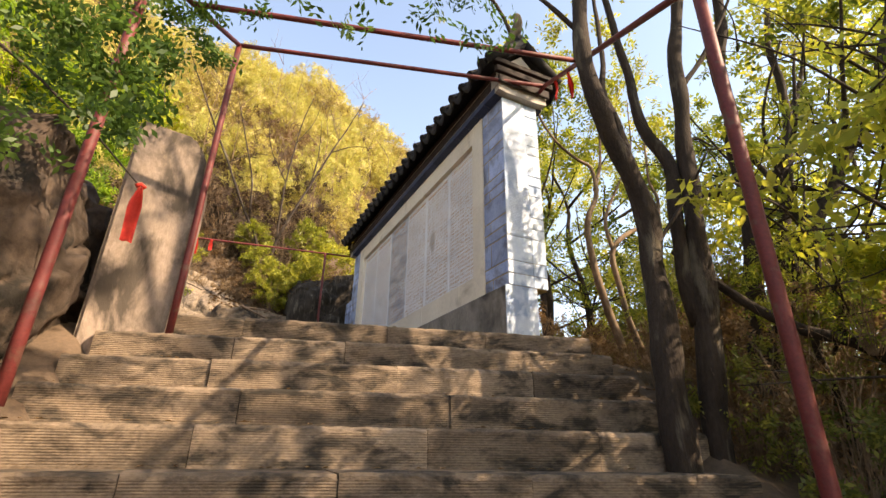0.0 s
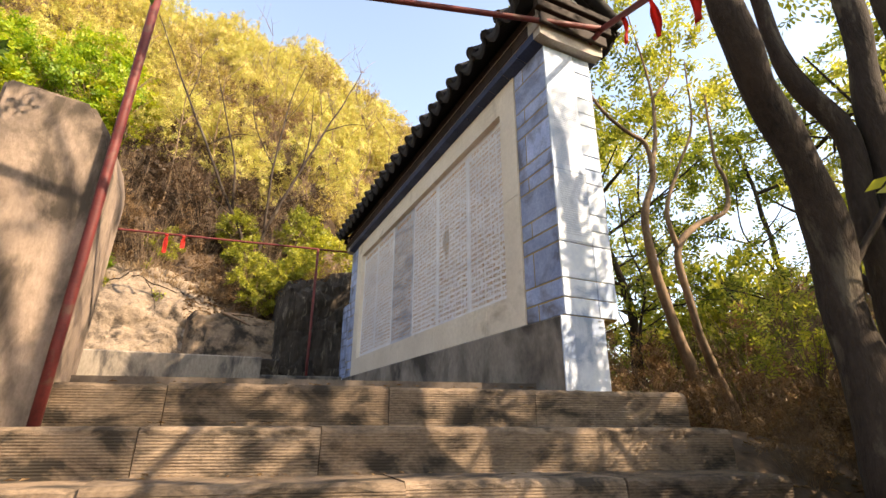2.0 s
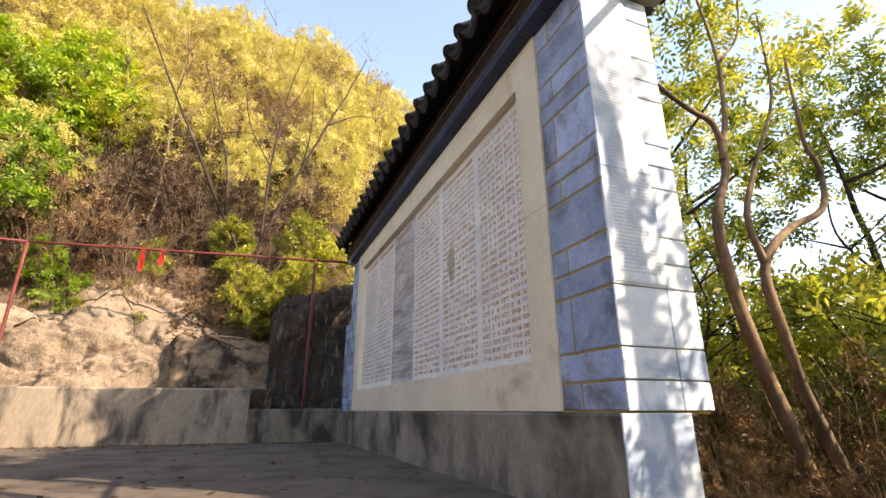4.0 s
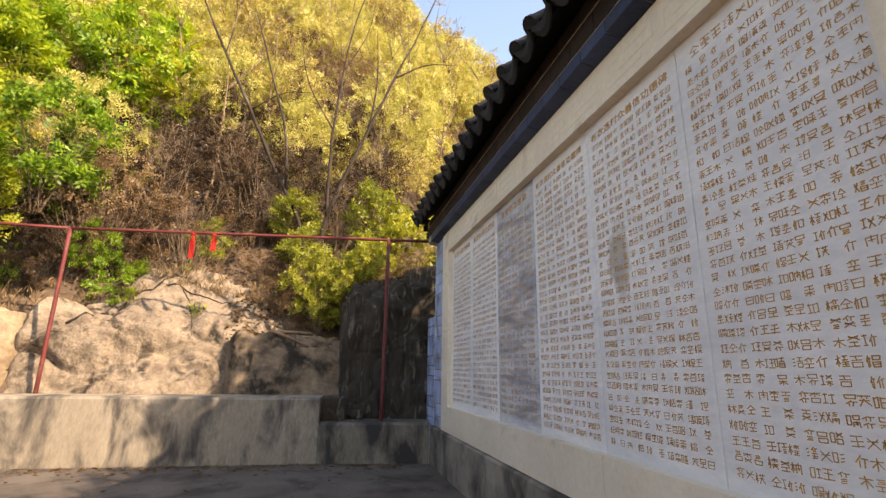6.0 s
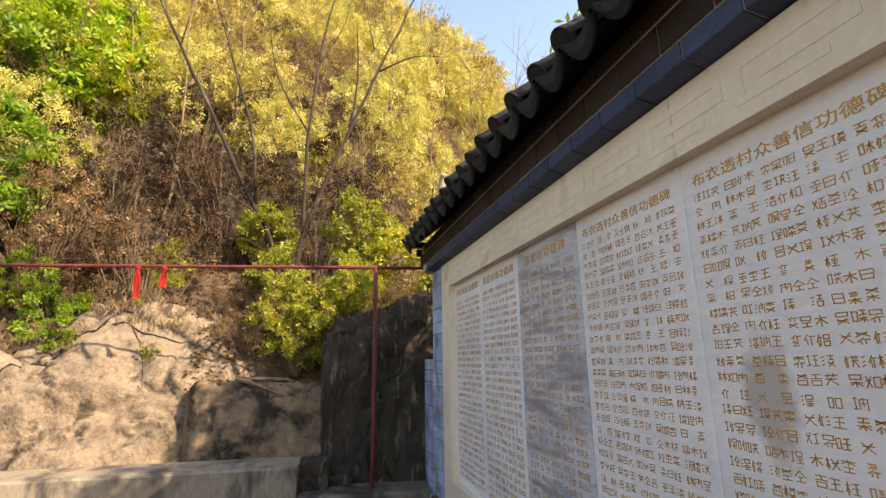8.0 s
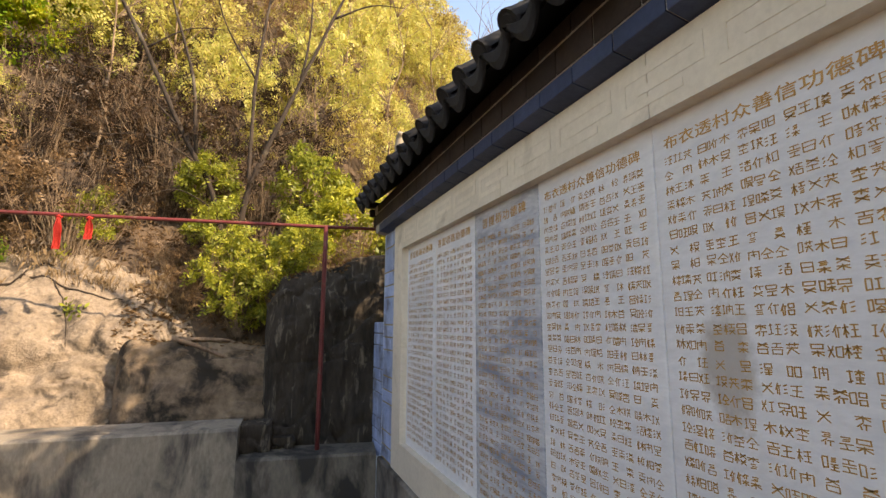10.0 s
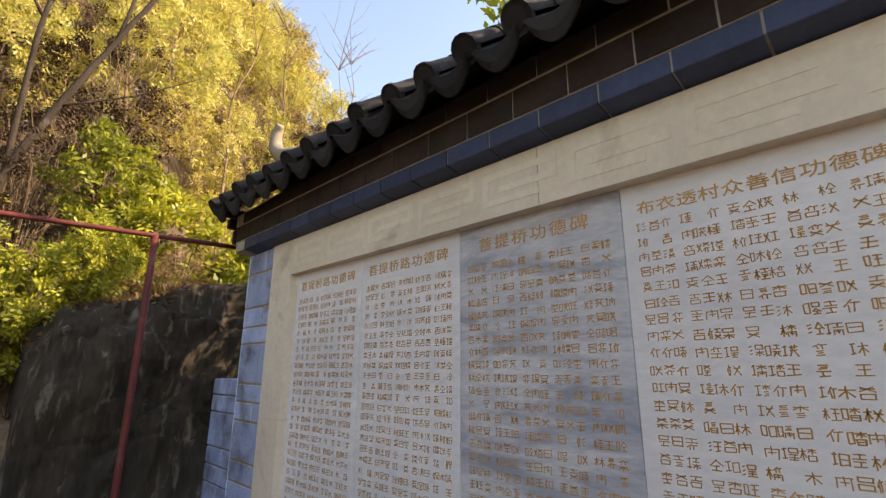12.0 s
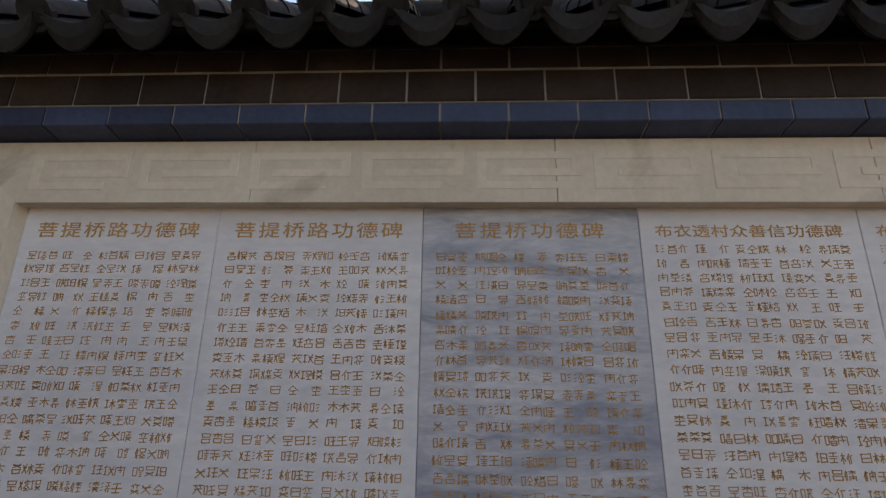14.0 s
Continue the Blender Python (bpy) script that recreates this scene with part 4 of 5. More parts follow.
def ribbon(top, length, width, seed, turn=0.0):
    """A folded strip of red cloth that hangs from a knot."""
    rnd = random.Random(seed)
    bm = bmesh.new()
    n = 10
    rows = []
    for k in range(n + 1):
        t = k / n
        w = width * (0.25 + 0.75 * min(1, t * 3)) * (1 - 0.15 * t)
        sway = 0.012 * math.sin(t * 5 + seed)
        rows.append([bm.verts.new((u * w, sway + 0.012 * math.sin(u * 9 + t * 4 + seed), -t * length)) for u in (-0.5, -0.25, 0, 0.25, 0.5)])
    for a, b in zip(rows, rows[1:]):
        for k in range(4):
            bm.faces.new((a[k], a[k + 1], b[k + 1], b[k])).smooth = True
    bmesh.ops.solidify(bm, geom=bm.faces[:], thickness=0.003)
    tube(bm, [(-0.025, 0, 0.0), (0, 0, 0.02), (0.025, 0, 0.0)], 0.014, 6)
    ob = tagged(part("red_ribbon", bm, M_CLOTH), "faded red cloth ribbon tied to a pipe", "ribbon", "ribbons on the pipes")
    ob.matrix_world = pose(*top, 0, 0, turn)
    return ob


for u, ln, wd, sd in ((0.62, 0.3, 0.07, 1), (0.95, 0.34, 0.09, 2), (0.3, 0.24, 0.05, 3)):
    p = A1 + DOWN * u
    ribbon((p.x, p.y, p.z - 0.03), ln, wd, sd, 70)
for f, ln, sd in ((0.375, 0.3, 4), (0.44, 0.2, 5)):
    p = P1.lerp(P2, f)
    ribbon((p.x, p.y - 0.005, p.z - 0.03), ln, 0.075, sd)
ribbon((-2.96, 0.1, 0.48), 0.37, 0.08, 6, 20)

# ---- plants ----
def leaves_mesh(name, n, radii, size, seed, material, clumps=40, sprig=7, droop=0.3, flat=0.0):
    """Sprigs of small leaflets gathered in uneven clumps inside an ellipsoid."""
    rnd = np.random.RandomState(seed)
    c = rnd.normal(size=(clumps, 3))
    c /= np.linalg.norm(c, axis=1)[:, None]
    c *= (rnd.uniform(0.35, 1.0, clumps) ** 0.6)[:, None]
    cr = rnd.uniform(0.08, 0.2, clumps)
    m = n // sprig
    which = rnd.randint(0, clumps, m)
    p = c[which] + rnd.normal(size=(m, 3)) * cr[which][:, None] * 0.46
    p *= np.array(radii)
    if flat:
        # foliage in shallow tiers with gaps of shade between them
        tier = radii[2] * 0.34
        p[:, 2] += flat * (np.round(p[:, 2] / tier) * tier - p[:, 2]) - 0.12 * (p[:, 0] ** 2 + p[:, 1] ** 2)
    d = rnd.normal(size=(m, 3))
    d[:, 2] -= droop
    d /= np.linalg.norm(d, axis=1)[:, None]
    s = np.cross(d, rnd.normal(size=(m, 3)))
    s /= np.linalg.norm(s, axis=1)[:, None]
    k = np.arange(sprig)
    along = (k // 2) * size * 0.75
    sgn = np.where(k % 2 == 0, 1.0, -1.0)
    base = p[:, None, :] + d[:, None, :] * along[None, :, None]
    out = s[:, None, :] * sgn[None, :, None] + d[:, None, :] * 0.5
    nn = np.cross(d, s)[:, None, :] * rnd.uniform(-0.5, 0.5, (m, sprig, 1))
    out = out + nn
    L = size * rnd.uniform(0.7, 1.2, (m, sprig, 1))
    wid = np.cross(out, np.cross(d, s)[:, None, :]) * 0.22
    v0 = base
    v1 = base + out * L * 0.5 + wid * L
    v2 = base + out * L
    v3 = base + out * L * 0.5 - wid * L
    V = np.stack([v0, v1, v2, v3], axis=2).reshape(-1, 3)
    me = bpy.data.meshes.new(name)
    q = len(V) // 4
    me.vertices.add(len(V))
    me.vertices.foreach_set("co", V.astype(np.float32).ravel())
    me.loops.add(len(V))
    me.loops.foreach_set("vertex_index", np.arange(len(V), dtype=np.int32))
    me.polygons.add(q)
    me.polygons.foreach_set("loop_start", np.arange(0, len(V), 4, dtype=np.int32))
    me.update(calc_edges=True)
    me.materials.append(material)
    return me


def stems_mesh(name, n, radii, seed, material, r=0.012, side=3):
    """Thin stems that fan out from the foot, each with twigs."""
    rnd = random.Random(seed)
    bm = bmesh.new()
    for i in range(n):
        a = rnd.uniform(0, 2 * math.pi)
        e = rnd.uniform(0.2, 1.0)
        tip = Vector((math.cos(a) * radii[0] * e, math.sin(a) * radii[1] * e, radii[2] * rnd.uniform(0.5, 1.9) - radii[2]))
        foot = Vector((math.cos(a) * 0.12 * rnd.random(), math.sin(a) * 0.12 * rnd.random(), -radii[2] - 0.25))
        bend = foot.lerp(tip, 0.5) + Vector((rnd.uniform(-0.15, 0.15), rnd.uniform(-0.15, 0.15), 0.15))
        path = smooth_path([foot, bend, tip], 3)
        rr = r * rnd.uniform(0.5, 1.1)
        tube(bm, path, [rr * (1 - 0.8 * k / (len(path) - 1)) for k in range(len(path))], side, False)
        for t in range(3):
            s = path[rnd.randint(2, len(path) - 2)]
            e2 = s + Vector((rnd.uniform(-0.4, 0.4), rnd.uniform(-0.4, 0.4), rnd.uniform(-0.05, 0.4))) * radii[2] * 0.6
            tube(bm, [s, s.lerp(e2, 0.5) + Vector((0, 0, 0.03)), e2], [rr * 0.4, rr * 0.3, rr * 0.1], side, False)
    return mesh_of(name, bm, material)


R3 = (0.95, 0.95, 0.95)
GOLD = [leaves_mesh("crown", 6800, R3, 0.056, 20 + i, M_LEAF_GOLD, 90) for i in range(4)]
GREEN = [leaves_mesh("crown", 6000, R3, 0.085, 40 + i, M_LEAF_GREEN, 46, 5, 0.2, 0.55) for i in range(2)]
BROWN = [leaves_mesh("crown", 2600, R3, 0.05, 60 + i, M_LEAF_BROWN, 30) for i in range(2)]
STEMS = [stems_mesh("stem", 34, R3, 80 + i, M_TWIG, 0.012) for i in range(3)]


DEAD_SHADE = [leaves_mesh("crown", 3600, R3, 0.05, 66 + i, M_LEAF_DEAD_SHADE, 40) for i in range(2)]
YELLOWGREEN = leaves_mesh("crown", 3600, R3, 0.11, 44, M_LEAF_LIME, 44, 5)
# twigs in dark bark instead of M_TWIG, to deepen the hollow's painted shade
TANGLE = [stems_mesh("stem", 80, R3, 96 + i, M_BARK, 0.009) for i in range(2)]
BUSHY = [stems_mesh("stem", 90, R3, 90 + i, M_TWIG, 0.009) for i in range(2)]


def shrub(name, label, crown, stems, x, y, z, s, rnd, tall=1.0, group=""):
    ob = empty(name, label, "shrub", group)
    st = part("stem", stems, None, ob)
    cr = part("crown", crown, None, ob)
    ob.matrix_world = pose(x, y, z, rnd.uniform(-8, 8), rnd.uniform(-8, 8), rnd.uniform(0, 360)) @ Matrix.Diagonal((s, s, s * tall, 1))
    return ob


rnd = random.Random(5)
HILL = []
for row in range(9):
    y = 8.5 + row * 0.98
    for k in range(13):
        x = -9.2 + k * 1.16 + (row % 2) * 0.55 + rnd.uniform(-0.35, 0.35)
        if x > 4.4 + 0.2 * row or (row == 0 and x > -0.2 and x < 1.0):
            continue
        HILL.append((x, y + rnd.uniform(-0.3, 0.3), rnd.uniform(0.85, 1.25), row))
for x, y, s, row in HILL:
    z = ground_height(x, y) + 0.8 * s
    u = rnd.random()
    if row < 4 and x < -4.6 and u < 0.7 and row > 0:
        shrub("green_shrub", "bright green leafy shrub on the bank", rnd.choice(GREEN), rnd.choice(STEMS), x, y, z + 0.3, s * 1.1, rnd, 1.0, "shrubs on the hillside")
    elif (row < 1 and u < (1.1 if -5.0 < x < -1.5 else 0.75)) or (row < 4 and u < (0.6 if -5.2 < x < -2.4 else 0.22)):
        shrub("dry_shrub", "half-bare brown shrub with tangled dry twigs", rnd.choice(BROWN + DEAD_SHADE), rnd.choice(BUSHY), x, y, z, s, rnd, 1.0, "shrubs on the hillside")
    else:
        if x > -0.5:
            s *= 1.15
        shrub("yellow_shrub", "yellowing feathery shrub on the hillside", rnd.choice(GOLD), rnd.choice(STEMS), x, y, z, s, rnd, 1.15, "shrubs on the hillside")
for x, y, z, s in ((-1.35, 7.4, 2.0, 0.42), (-1.05, 7.3, 2.3, 0.4), (-1.6, 7.5, 2.35, 0.4), (-0.75, 7.25, 2.6, 0.34), (-1.25, 7.6, 2.15, 0.5), (-0.75, 7.75, 2.7, 0.45), (-1.7, 8.0, 2.85, 0.45), (0.1, 8.2, 3.1, 0.7), (0.9, 7.8, 2.5, 0.8), (-0.6, 8.6, 3.7, 0.65), (-1.9, 8.5, 3.6, 0.5), (-3.2, 8.4, 3.0, 0.4)):
    shrub("green_shrub", "yellow-green leafy shrub rooted above the rocks", YELLOWGREEN, STEMS[0], x, y, z, s, rnd, 1.0, "shrubs above the rocks")
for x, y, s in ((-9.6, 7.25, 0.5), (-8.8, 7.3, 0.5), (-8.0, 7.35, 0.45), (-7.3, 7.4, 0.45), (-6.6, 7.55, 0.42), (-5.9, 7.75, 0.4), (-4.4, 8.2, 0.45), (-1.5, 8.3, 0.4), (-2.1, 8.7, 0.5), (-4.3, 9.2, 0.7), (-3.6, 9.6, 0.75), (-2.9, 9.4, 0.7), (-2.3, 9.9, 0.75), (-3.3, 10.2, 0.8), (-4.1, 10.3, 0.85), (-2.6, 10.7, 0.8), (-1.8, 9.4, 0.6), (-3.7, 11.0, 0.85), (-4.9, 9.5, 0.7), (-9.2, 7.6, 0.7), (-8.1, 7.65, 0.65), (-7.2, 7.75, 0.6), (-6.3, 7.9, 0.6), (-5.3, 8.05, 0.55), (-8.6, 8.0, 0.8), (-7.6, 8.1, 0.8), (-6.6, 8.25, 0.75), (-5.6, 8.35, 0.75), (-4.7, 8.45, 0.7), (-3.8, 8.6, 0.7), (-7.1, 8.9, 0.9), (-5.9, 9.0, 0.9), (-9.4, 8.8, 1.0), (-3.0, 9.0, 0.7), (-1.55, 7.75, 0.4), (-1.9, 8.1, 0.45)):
    shrub("dry_shrub", "tangle of dry twigs above the boulders, coloured dark as shade", rnd.choice(DEAD_SHADE), TANGLE[0], x, y, ground_height(x, y) + 0.75 * s, s, rnd, 1.0, "shrubs on the hillside")
for x, y, z, s in ((-4.2, 8.0, 2.2, 0.45), (-5.7, 8.2, 2.3, 0.4), (-6.9, 7.9, 4.2, 1.15), (-5.6, 8.1, 4.3, 1.0), (-8.2, 7.7, 3.9, 1.2), (-6.1, 7.7, 3.4, 0.7), (-9.4, 7.9, 4.6, 1.3), (-7.4, 7.4, 3.3, 0.75), (-8.8, 7.3, 3.2, 0.8), (-4.6, 8.0, 2.75, 0.36)):
    shrub("green_shrub", "bright green leafy shrub above the boulders", GREEN[1], STEMS[1], x, y, z, s, rnd, 1.0, "shrubs above the rocks")


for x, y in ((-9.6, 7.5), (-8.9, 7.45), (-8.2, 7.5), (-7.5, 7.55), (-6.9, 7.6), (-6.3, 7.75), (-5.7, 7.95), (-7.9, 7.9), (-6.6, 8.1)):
    shrub("dry_shrub", "low tangle of dry twigs above the boulders, coloured dark as shade", rnd.choice(DEAD_SHADE), TANGLE[1], x, y, ground_height(x, y) + 0.4, 0.8, rnd, 0.8, "shrubs on the hillside")


def tree(name, label, limbs, bark, crowns, mats, seed):
    """limbs: (points, thick, thin); crowns: (place, radii, leaves, leaf size)."""
    ob = empty(name, label, "tree")
    for i, (pts, r0, r1) in enumerate(limbs):
        path = smooth_path(pts, 5)
        n = len(path) - 1
        if r0 > 0.02:
            path = [p + Vector((noise.noise(p * 2.3 + Vector((seed, i, 0))), noise.noise(p * 2.3 + Vector((0, seed, i))), 0)) * r0 * 0.45 for p in path]
        bm = tube(bmesh.new(), path, [(r0 + (r1 - r0) * k / n) * (1 + 0.22 * noise.noise(path[k] * 4.0)) * (1.35 if k == 0 and i == 0 else 1) for k in range(n + 1)], 12 if r0 > 0.03 else 6)
        part("trunk" if i == 0 else "limb", bm, bark, ob)
    for k, (c, radii, n, size) in enumerate(crowns):
        cr = part("crown", leaves_mesh("crown", n, radii, size, seed * 17 + k, mats, 26, 5), None, ob)
        cr.location = c
    return ob


# ---- bare tree above the rocks ----
tree("bare_tree", "leafless grey-brown tree with several slender stems", [
    ([(-1.62, 8.2, 2.4), (-1.88, 8.2, 3.4), (-2.31, 8.2, 4.22), (-2.8, 8.2, 5.27), (-3.31, 8.2, 6.28), (-3.71, 8.2, 7.13), (-4.2, 8.2, 8.2)], 0.042, 0.01),
    ([(-1.55, 8.2, 2.7), (-1.43, 8.2, 3.4), (-1.17, 8.2, 4.22), (-0.81, 8.2, 5.18), (-0.38, 8.2, 6.29), (-0.03, 8.2, 7.13), (0.4, 8.2, 8.3)], 0.046, 0.01),
    ([(-1.43, 8.2, 3.4), (-1.43, 8.2, 4.0), (-1.42, 8.2, 5.08), (-1.31, 8.2, 6.28), (-1.22, 8.2, 7.02), (-1.0, 8.2, 8.0)], 0.032, 0.008),
    ([(-2.1, 8.2, 3.9), (-2.2, 8.15, 4.9), (-2.5, 8.1, 5.9), (-2.9, 8.1, 7.2)], 0.028, 0.008),
    ([(-0.81, 8.2, 5.18), (-0.7, 8.2, 6.1), (-0.75, 8.15, 7.2)], 0.022, 0.006),
    ([(-2.8, 8.2, 5.27), (-2.3, 8.1, 5.6), (-1.8, 8.1, 5.7)], 0.014, 0.004),
    ([(-1.42, 8.2, 5.08), (-1.9, 8.1, 5.9), (-2.1, 8.1, 6.9)], 0.016, 0.004),
    ([(-0.38, 8.2, 6.29), (0.2, 8.1, 6.6), (0.8, 8.1, 6.7)], 0.016, 0.004),
    ([(-2.05, 8.2, 3.75), (-2.6, 8.0, 4.0), (-3.2, 7.9, 3.9), (-3.7, 7.8, 4.05)], 0.012, 0.003),
    ([(-2.31, 8.2, 4.22), (-2.9, 8.0, 4.7), (-3.6, 7.9, 4.75)], 0.011, 0.003),
    ([(-1.75, 8.2, 3.1), (-2.2, 7.9, 3.3), (-2.6, 7.8, 3.15)], 0.01, 0.003),
    ([(-1.17, 8.2, 4.22), (-0.6, 8.0, 4.5), (0.0, 7.9, 4.95)], 0.012, 0.003),
    ([(-3.31, 8.2, 6.28), (-3.2, 8.1, 7.0), (-3.3, 8.0, 7.8)], 0.012, 0.003),
    ([(-1.31, 8.2, 6.28), (-0.95, 8.1, 7.0), (-0.8, 8.1, 7.8)], 0.012, 0.003)], M_BARK, [], None, 1)

# ---- trees beside the stairs and behind the wall end ----
tree("slender_tree", "slender crooked tree with pale brown bark", [
    ([(2.75, 1.3, -1.0), (2.35, 1.35, -0.05), (2.15, 1.37, 0.55), (1.98, 1.37, 1.1), (1.9, 1.37, 1.6), (1.95, 1.37, 1.95), (2.15, 1.37, 2.35), (2.12, 1.37, 2.75), (1.8, 1.37, 2.85), (1.36, 1.37, 3.2), (0.9, 1.3, 3.9)], 0.062, 0.012),
    ([(2.14, 1.37, 2.4), (2.35, 1.4, 3.0), (2.4, 1.4, 3.7), (2.2, 1.4, 4.8)], 0.03, 0.008),
    ([(2.4, 1.4, 3.5), (2.8, 1.4, 4.0), (3.0, 1.4, 4.8)], 0.016, 0.005)], M_BARK_PALE,
    [((1.3, 1.3, 4.3), (0.8, 0.8, 0.5), 900, 0.07), ((2.5, 1.5, 4.9), (0.9, 0.9, 0.7), 1400, 0.07)], M_LEAF_WOOD, 3)
tree("slender_tree", "slender crooked tree forking low down", [
    ([(2.9, 1.3, -1.0), (2.72, 1.3, -0.27), (2.5, 1.3, 0.3), (2.28, 1.3, 1.0), (2.27, 1.3, 1.48), (2.67, 1.3, 1.84), (3.2, 1.3, 2.1), (3.34, 1.3, 2.55), (3.2, 1.3, 2.9), (3.3, 1.3, 3.8)], 0.055, 0.014),
    ([(2.27, 1.3, 1.45), (2.2, 1.3, 1.9), (2.5, 1.3, 2.5), (2.9, 1.3, 3.2), (3.0, 1.3, 4.2)], 0.03, 0.008)], M_BARK_PALE,
    [((3.2, 1.4, 4.2), (0.9, 0.9, 0.7), 1300, 0.07)], M_LEAF_WOOD, 4)
tree("dark_tree", "tall dark-barked tree leaning beside the stairs", [
    ([(0.2, -0.95, -1.4), (0.21, -0.95, -0.6), (0.25, -0.93, -0.1), (0.31, -0.91, 0.44), (0.14, -0.94, 0.9), (-0.03, -0.96, 1.23), (-0.16, -0.98, 1.6), (-0.2, -1.0, 2.4), (0.1, -1.1, 4.2), (0.3, -1.2, 6.0)], 0.098, 0.05),
    ([(0.1, -0.95, 0.98), (0.16, -0.9, 1.3), (0.1, -0.85, 1.7), (0.2, -0.8, 2.3), (0.3, -0.7, 3.6)], 0.05, 0.012),
    ([(-0.18, -1.0, 2.0), (-0.5, -0.8, 2.5), (-0.9, -0.6, 2.9)], 0.024, 0.006),
    ([(0.28, -0.92, 0.3), (0.5, -1.1, 0.7), (0.55, -1.3, 1.0)], 0.018, 0.005),
    ([(-0.2, -1.0, 2.4), (0.4, -0.8, 3.4), (1.0, -0.6, 4.6)], 0.04, 0.012)], M_BARK,
    [((0.2, -1.1, 5.9), (1.2, 1.2, 0.9), 2200, 0.08), ((1.1, -0.5, 4.9), (0.9, 0.9, 0.7), 1400, 0.08), ((-0.2, -0.4, 4.3), (0.7, 0.6, 0.4), 500, 0.07)], M_LEAF_WOOD, 5)
tree("dark_tree", "dark-barked tree with two stems beside the stairs", [
    ([(0.52, -0.94, -1.6), (0.56, -0.98, -0.33), (0.62, -1.05, 0.3), (0.63, -1.06, 0.75), (0.64, -1.06, 1.1), (0.66, -1.1, 1.6), (0.68, -1.11, 2.08), (0.76, -1.2, 2.69), (0.9, -1.4, 4.6), (1.0, -1.6, 6.3)], 0.085, 0.04),
    ([(0.57, -0.97, -0.2), (0.54, -0.95, 0.43), (0.55, -0.97, 1.04), (0.47, -0.87, 1.42), (0.44, -0.84, 1.78), (0.4, -0.8, 2.6), (0.2, -0.7, 4.4)], 0.062, 0.025),
    ([(0.66, -1.1, 1.7), (1.0, -1.3, 2.3), (1.3, -1.6, 3.2)], 0.028, 0.008),
    ([(0.64, -1.06, 1.15), (0.9, -1.0, 1.4), (1.3, -0.9, 1.5)], 0.02, 0.006)], M_BARK,
    [((0.9, -1.7, 6.2), (1.3, 1.3, 0.9), 2200, 0.08), ((0.3, -0.7, 4.7), (0.9, 0.9, 0.7), 1300, 0.08)], M_LEAF_WOOD, 6)
tree("dark_tree", "dark forked tree leaning away from the stairs", [
    ([(1.6, -0.7, -1.7), (1.68, -0.73, -0.49), (1.9, -0.98, 0.44), (2.12, -1.23, 1.01), (2.44, -1.59, 1.72), (2.62, -1.8, 2.33), (2.8, -2.0, 3.2), (3.0, -2.2, 4.6)], 0.085, 0.03),
    ([(2.0, -1.1, 0.75), (2.0, -0.95, 1.3), (1.8, -0.8, 2.0), (1.9, -0.7, 3.0)], 0.04, 0.01),
    ([(1.52, -0.54, 1.23), (1.87, -0.95, 1.2), (2.14, -1.25, 1.12), (2.46, -1.62, 1.0)], 0.03, 0.016),
    ([(2.3, -1.42, 1.4), (1.9, -1.7, 1.8), (1.6, -2.0, 2.5)], 0.03, 0.008)], M_BARK,
    [((3.2, -2.1, 5.2), (1.0, 1.0, 0.6), 500, 0.08), ((1.6, -2.0, 2.7), (0.5, 0.5, 0.3), 160, 0.07)], M_LEAF_WOOD, 16)
tree("dark_tree", "slim dark tree with a crooked top in the wood", [
    ([(2.0, -0.5, -1.7), (2.08, -0.58, -0.29), (2.24, -0.76, 0.75), (2.39, -0.94, 1.69), (2.49, -1.05, 2.41), (2.48, -1.04, 3.06), (2.56, -1.12, 3.72), (2.6, -1.2, 5.0)], 0.07, 0.02),
    ([(2.45, -1.0, 2.1), (2.8, -1.1, 2.7), (2.9, -1.3, 3.6)], 0.035, 0.01),
    ([(2.3, -0.85, 1.2), (1.9, -0.7, 1.6), (1.6, -0.5, 2.3)], 0.022, 0.006)], M_BARK,
    [((2.6, -1.2, 5.2), (1.1, 1.1, 0.8), 1500, 0.08)], M_LEAF_WOOD, 17)
tree("dark_tree", "stout dark tree at the edge of the stairs", [
    ([(1.3, -0.8, -1.9), (1.32, -0.83, -0.6), (1.37, -0.9, 0.0), (1.42, -0.97, 0.65), (1.44, -1.0, 1.52), (1.48, -1.05, 2.37), (1.5, -1.2, 3.4), (1.3, -1.5, 5.0)], 0.09, 0.04),
    ([(1.43, -0.98, 0.9), (1.7, -1.3, 1.4), (1.8, -1.5, 2.3)], 0.035, 0.01)], M_BARK,
    [((1.2, -1.5, 5.2), (1.1, 1.1, 0.7), 1500, 0.08)], M_LEAF_WOOD, 18)
fallen = tube(bmesh.new(), smooth_path([(0.66, -0.8, 0.42), (0.92, -1.08, -0.01), (1.13, -1.31, -0.24), (1.38, -1.6, -0.43), (1.9, -2.2, -1.3)], 4), [0.03 + 0.0012 * k for k in range(17)], 8)
tagged(part("fallen_tree", fallen, M_BARK), "dark fallen tree leaning bare between the standing trees", "fallen tree")


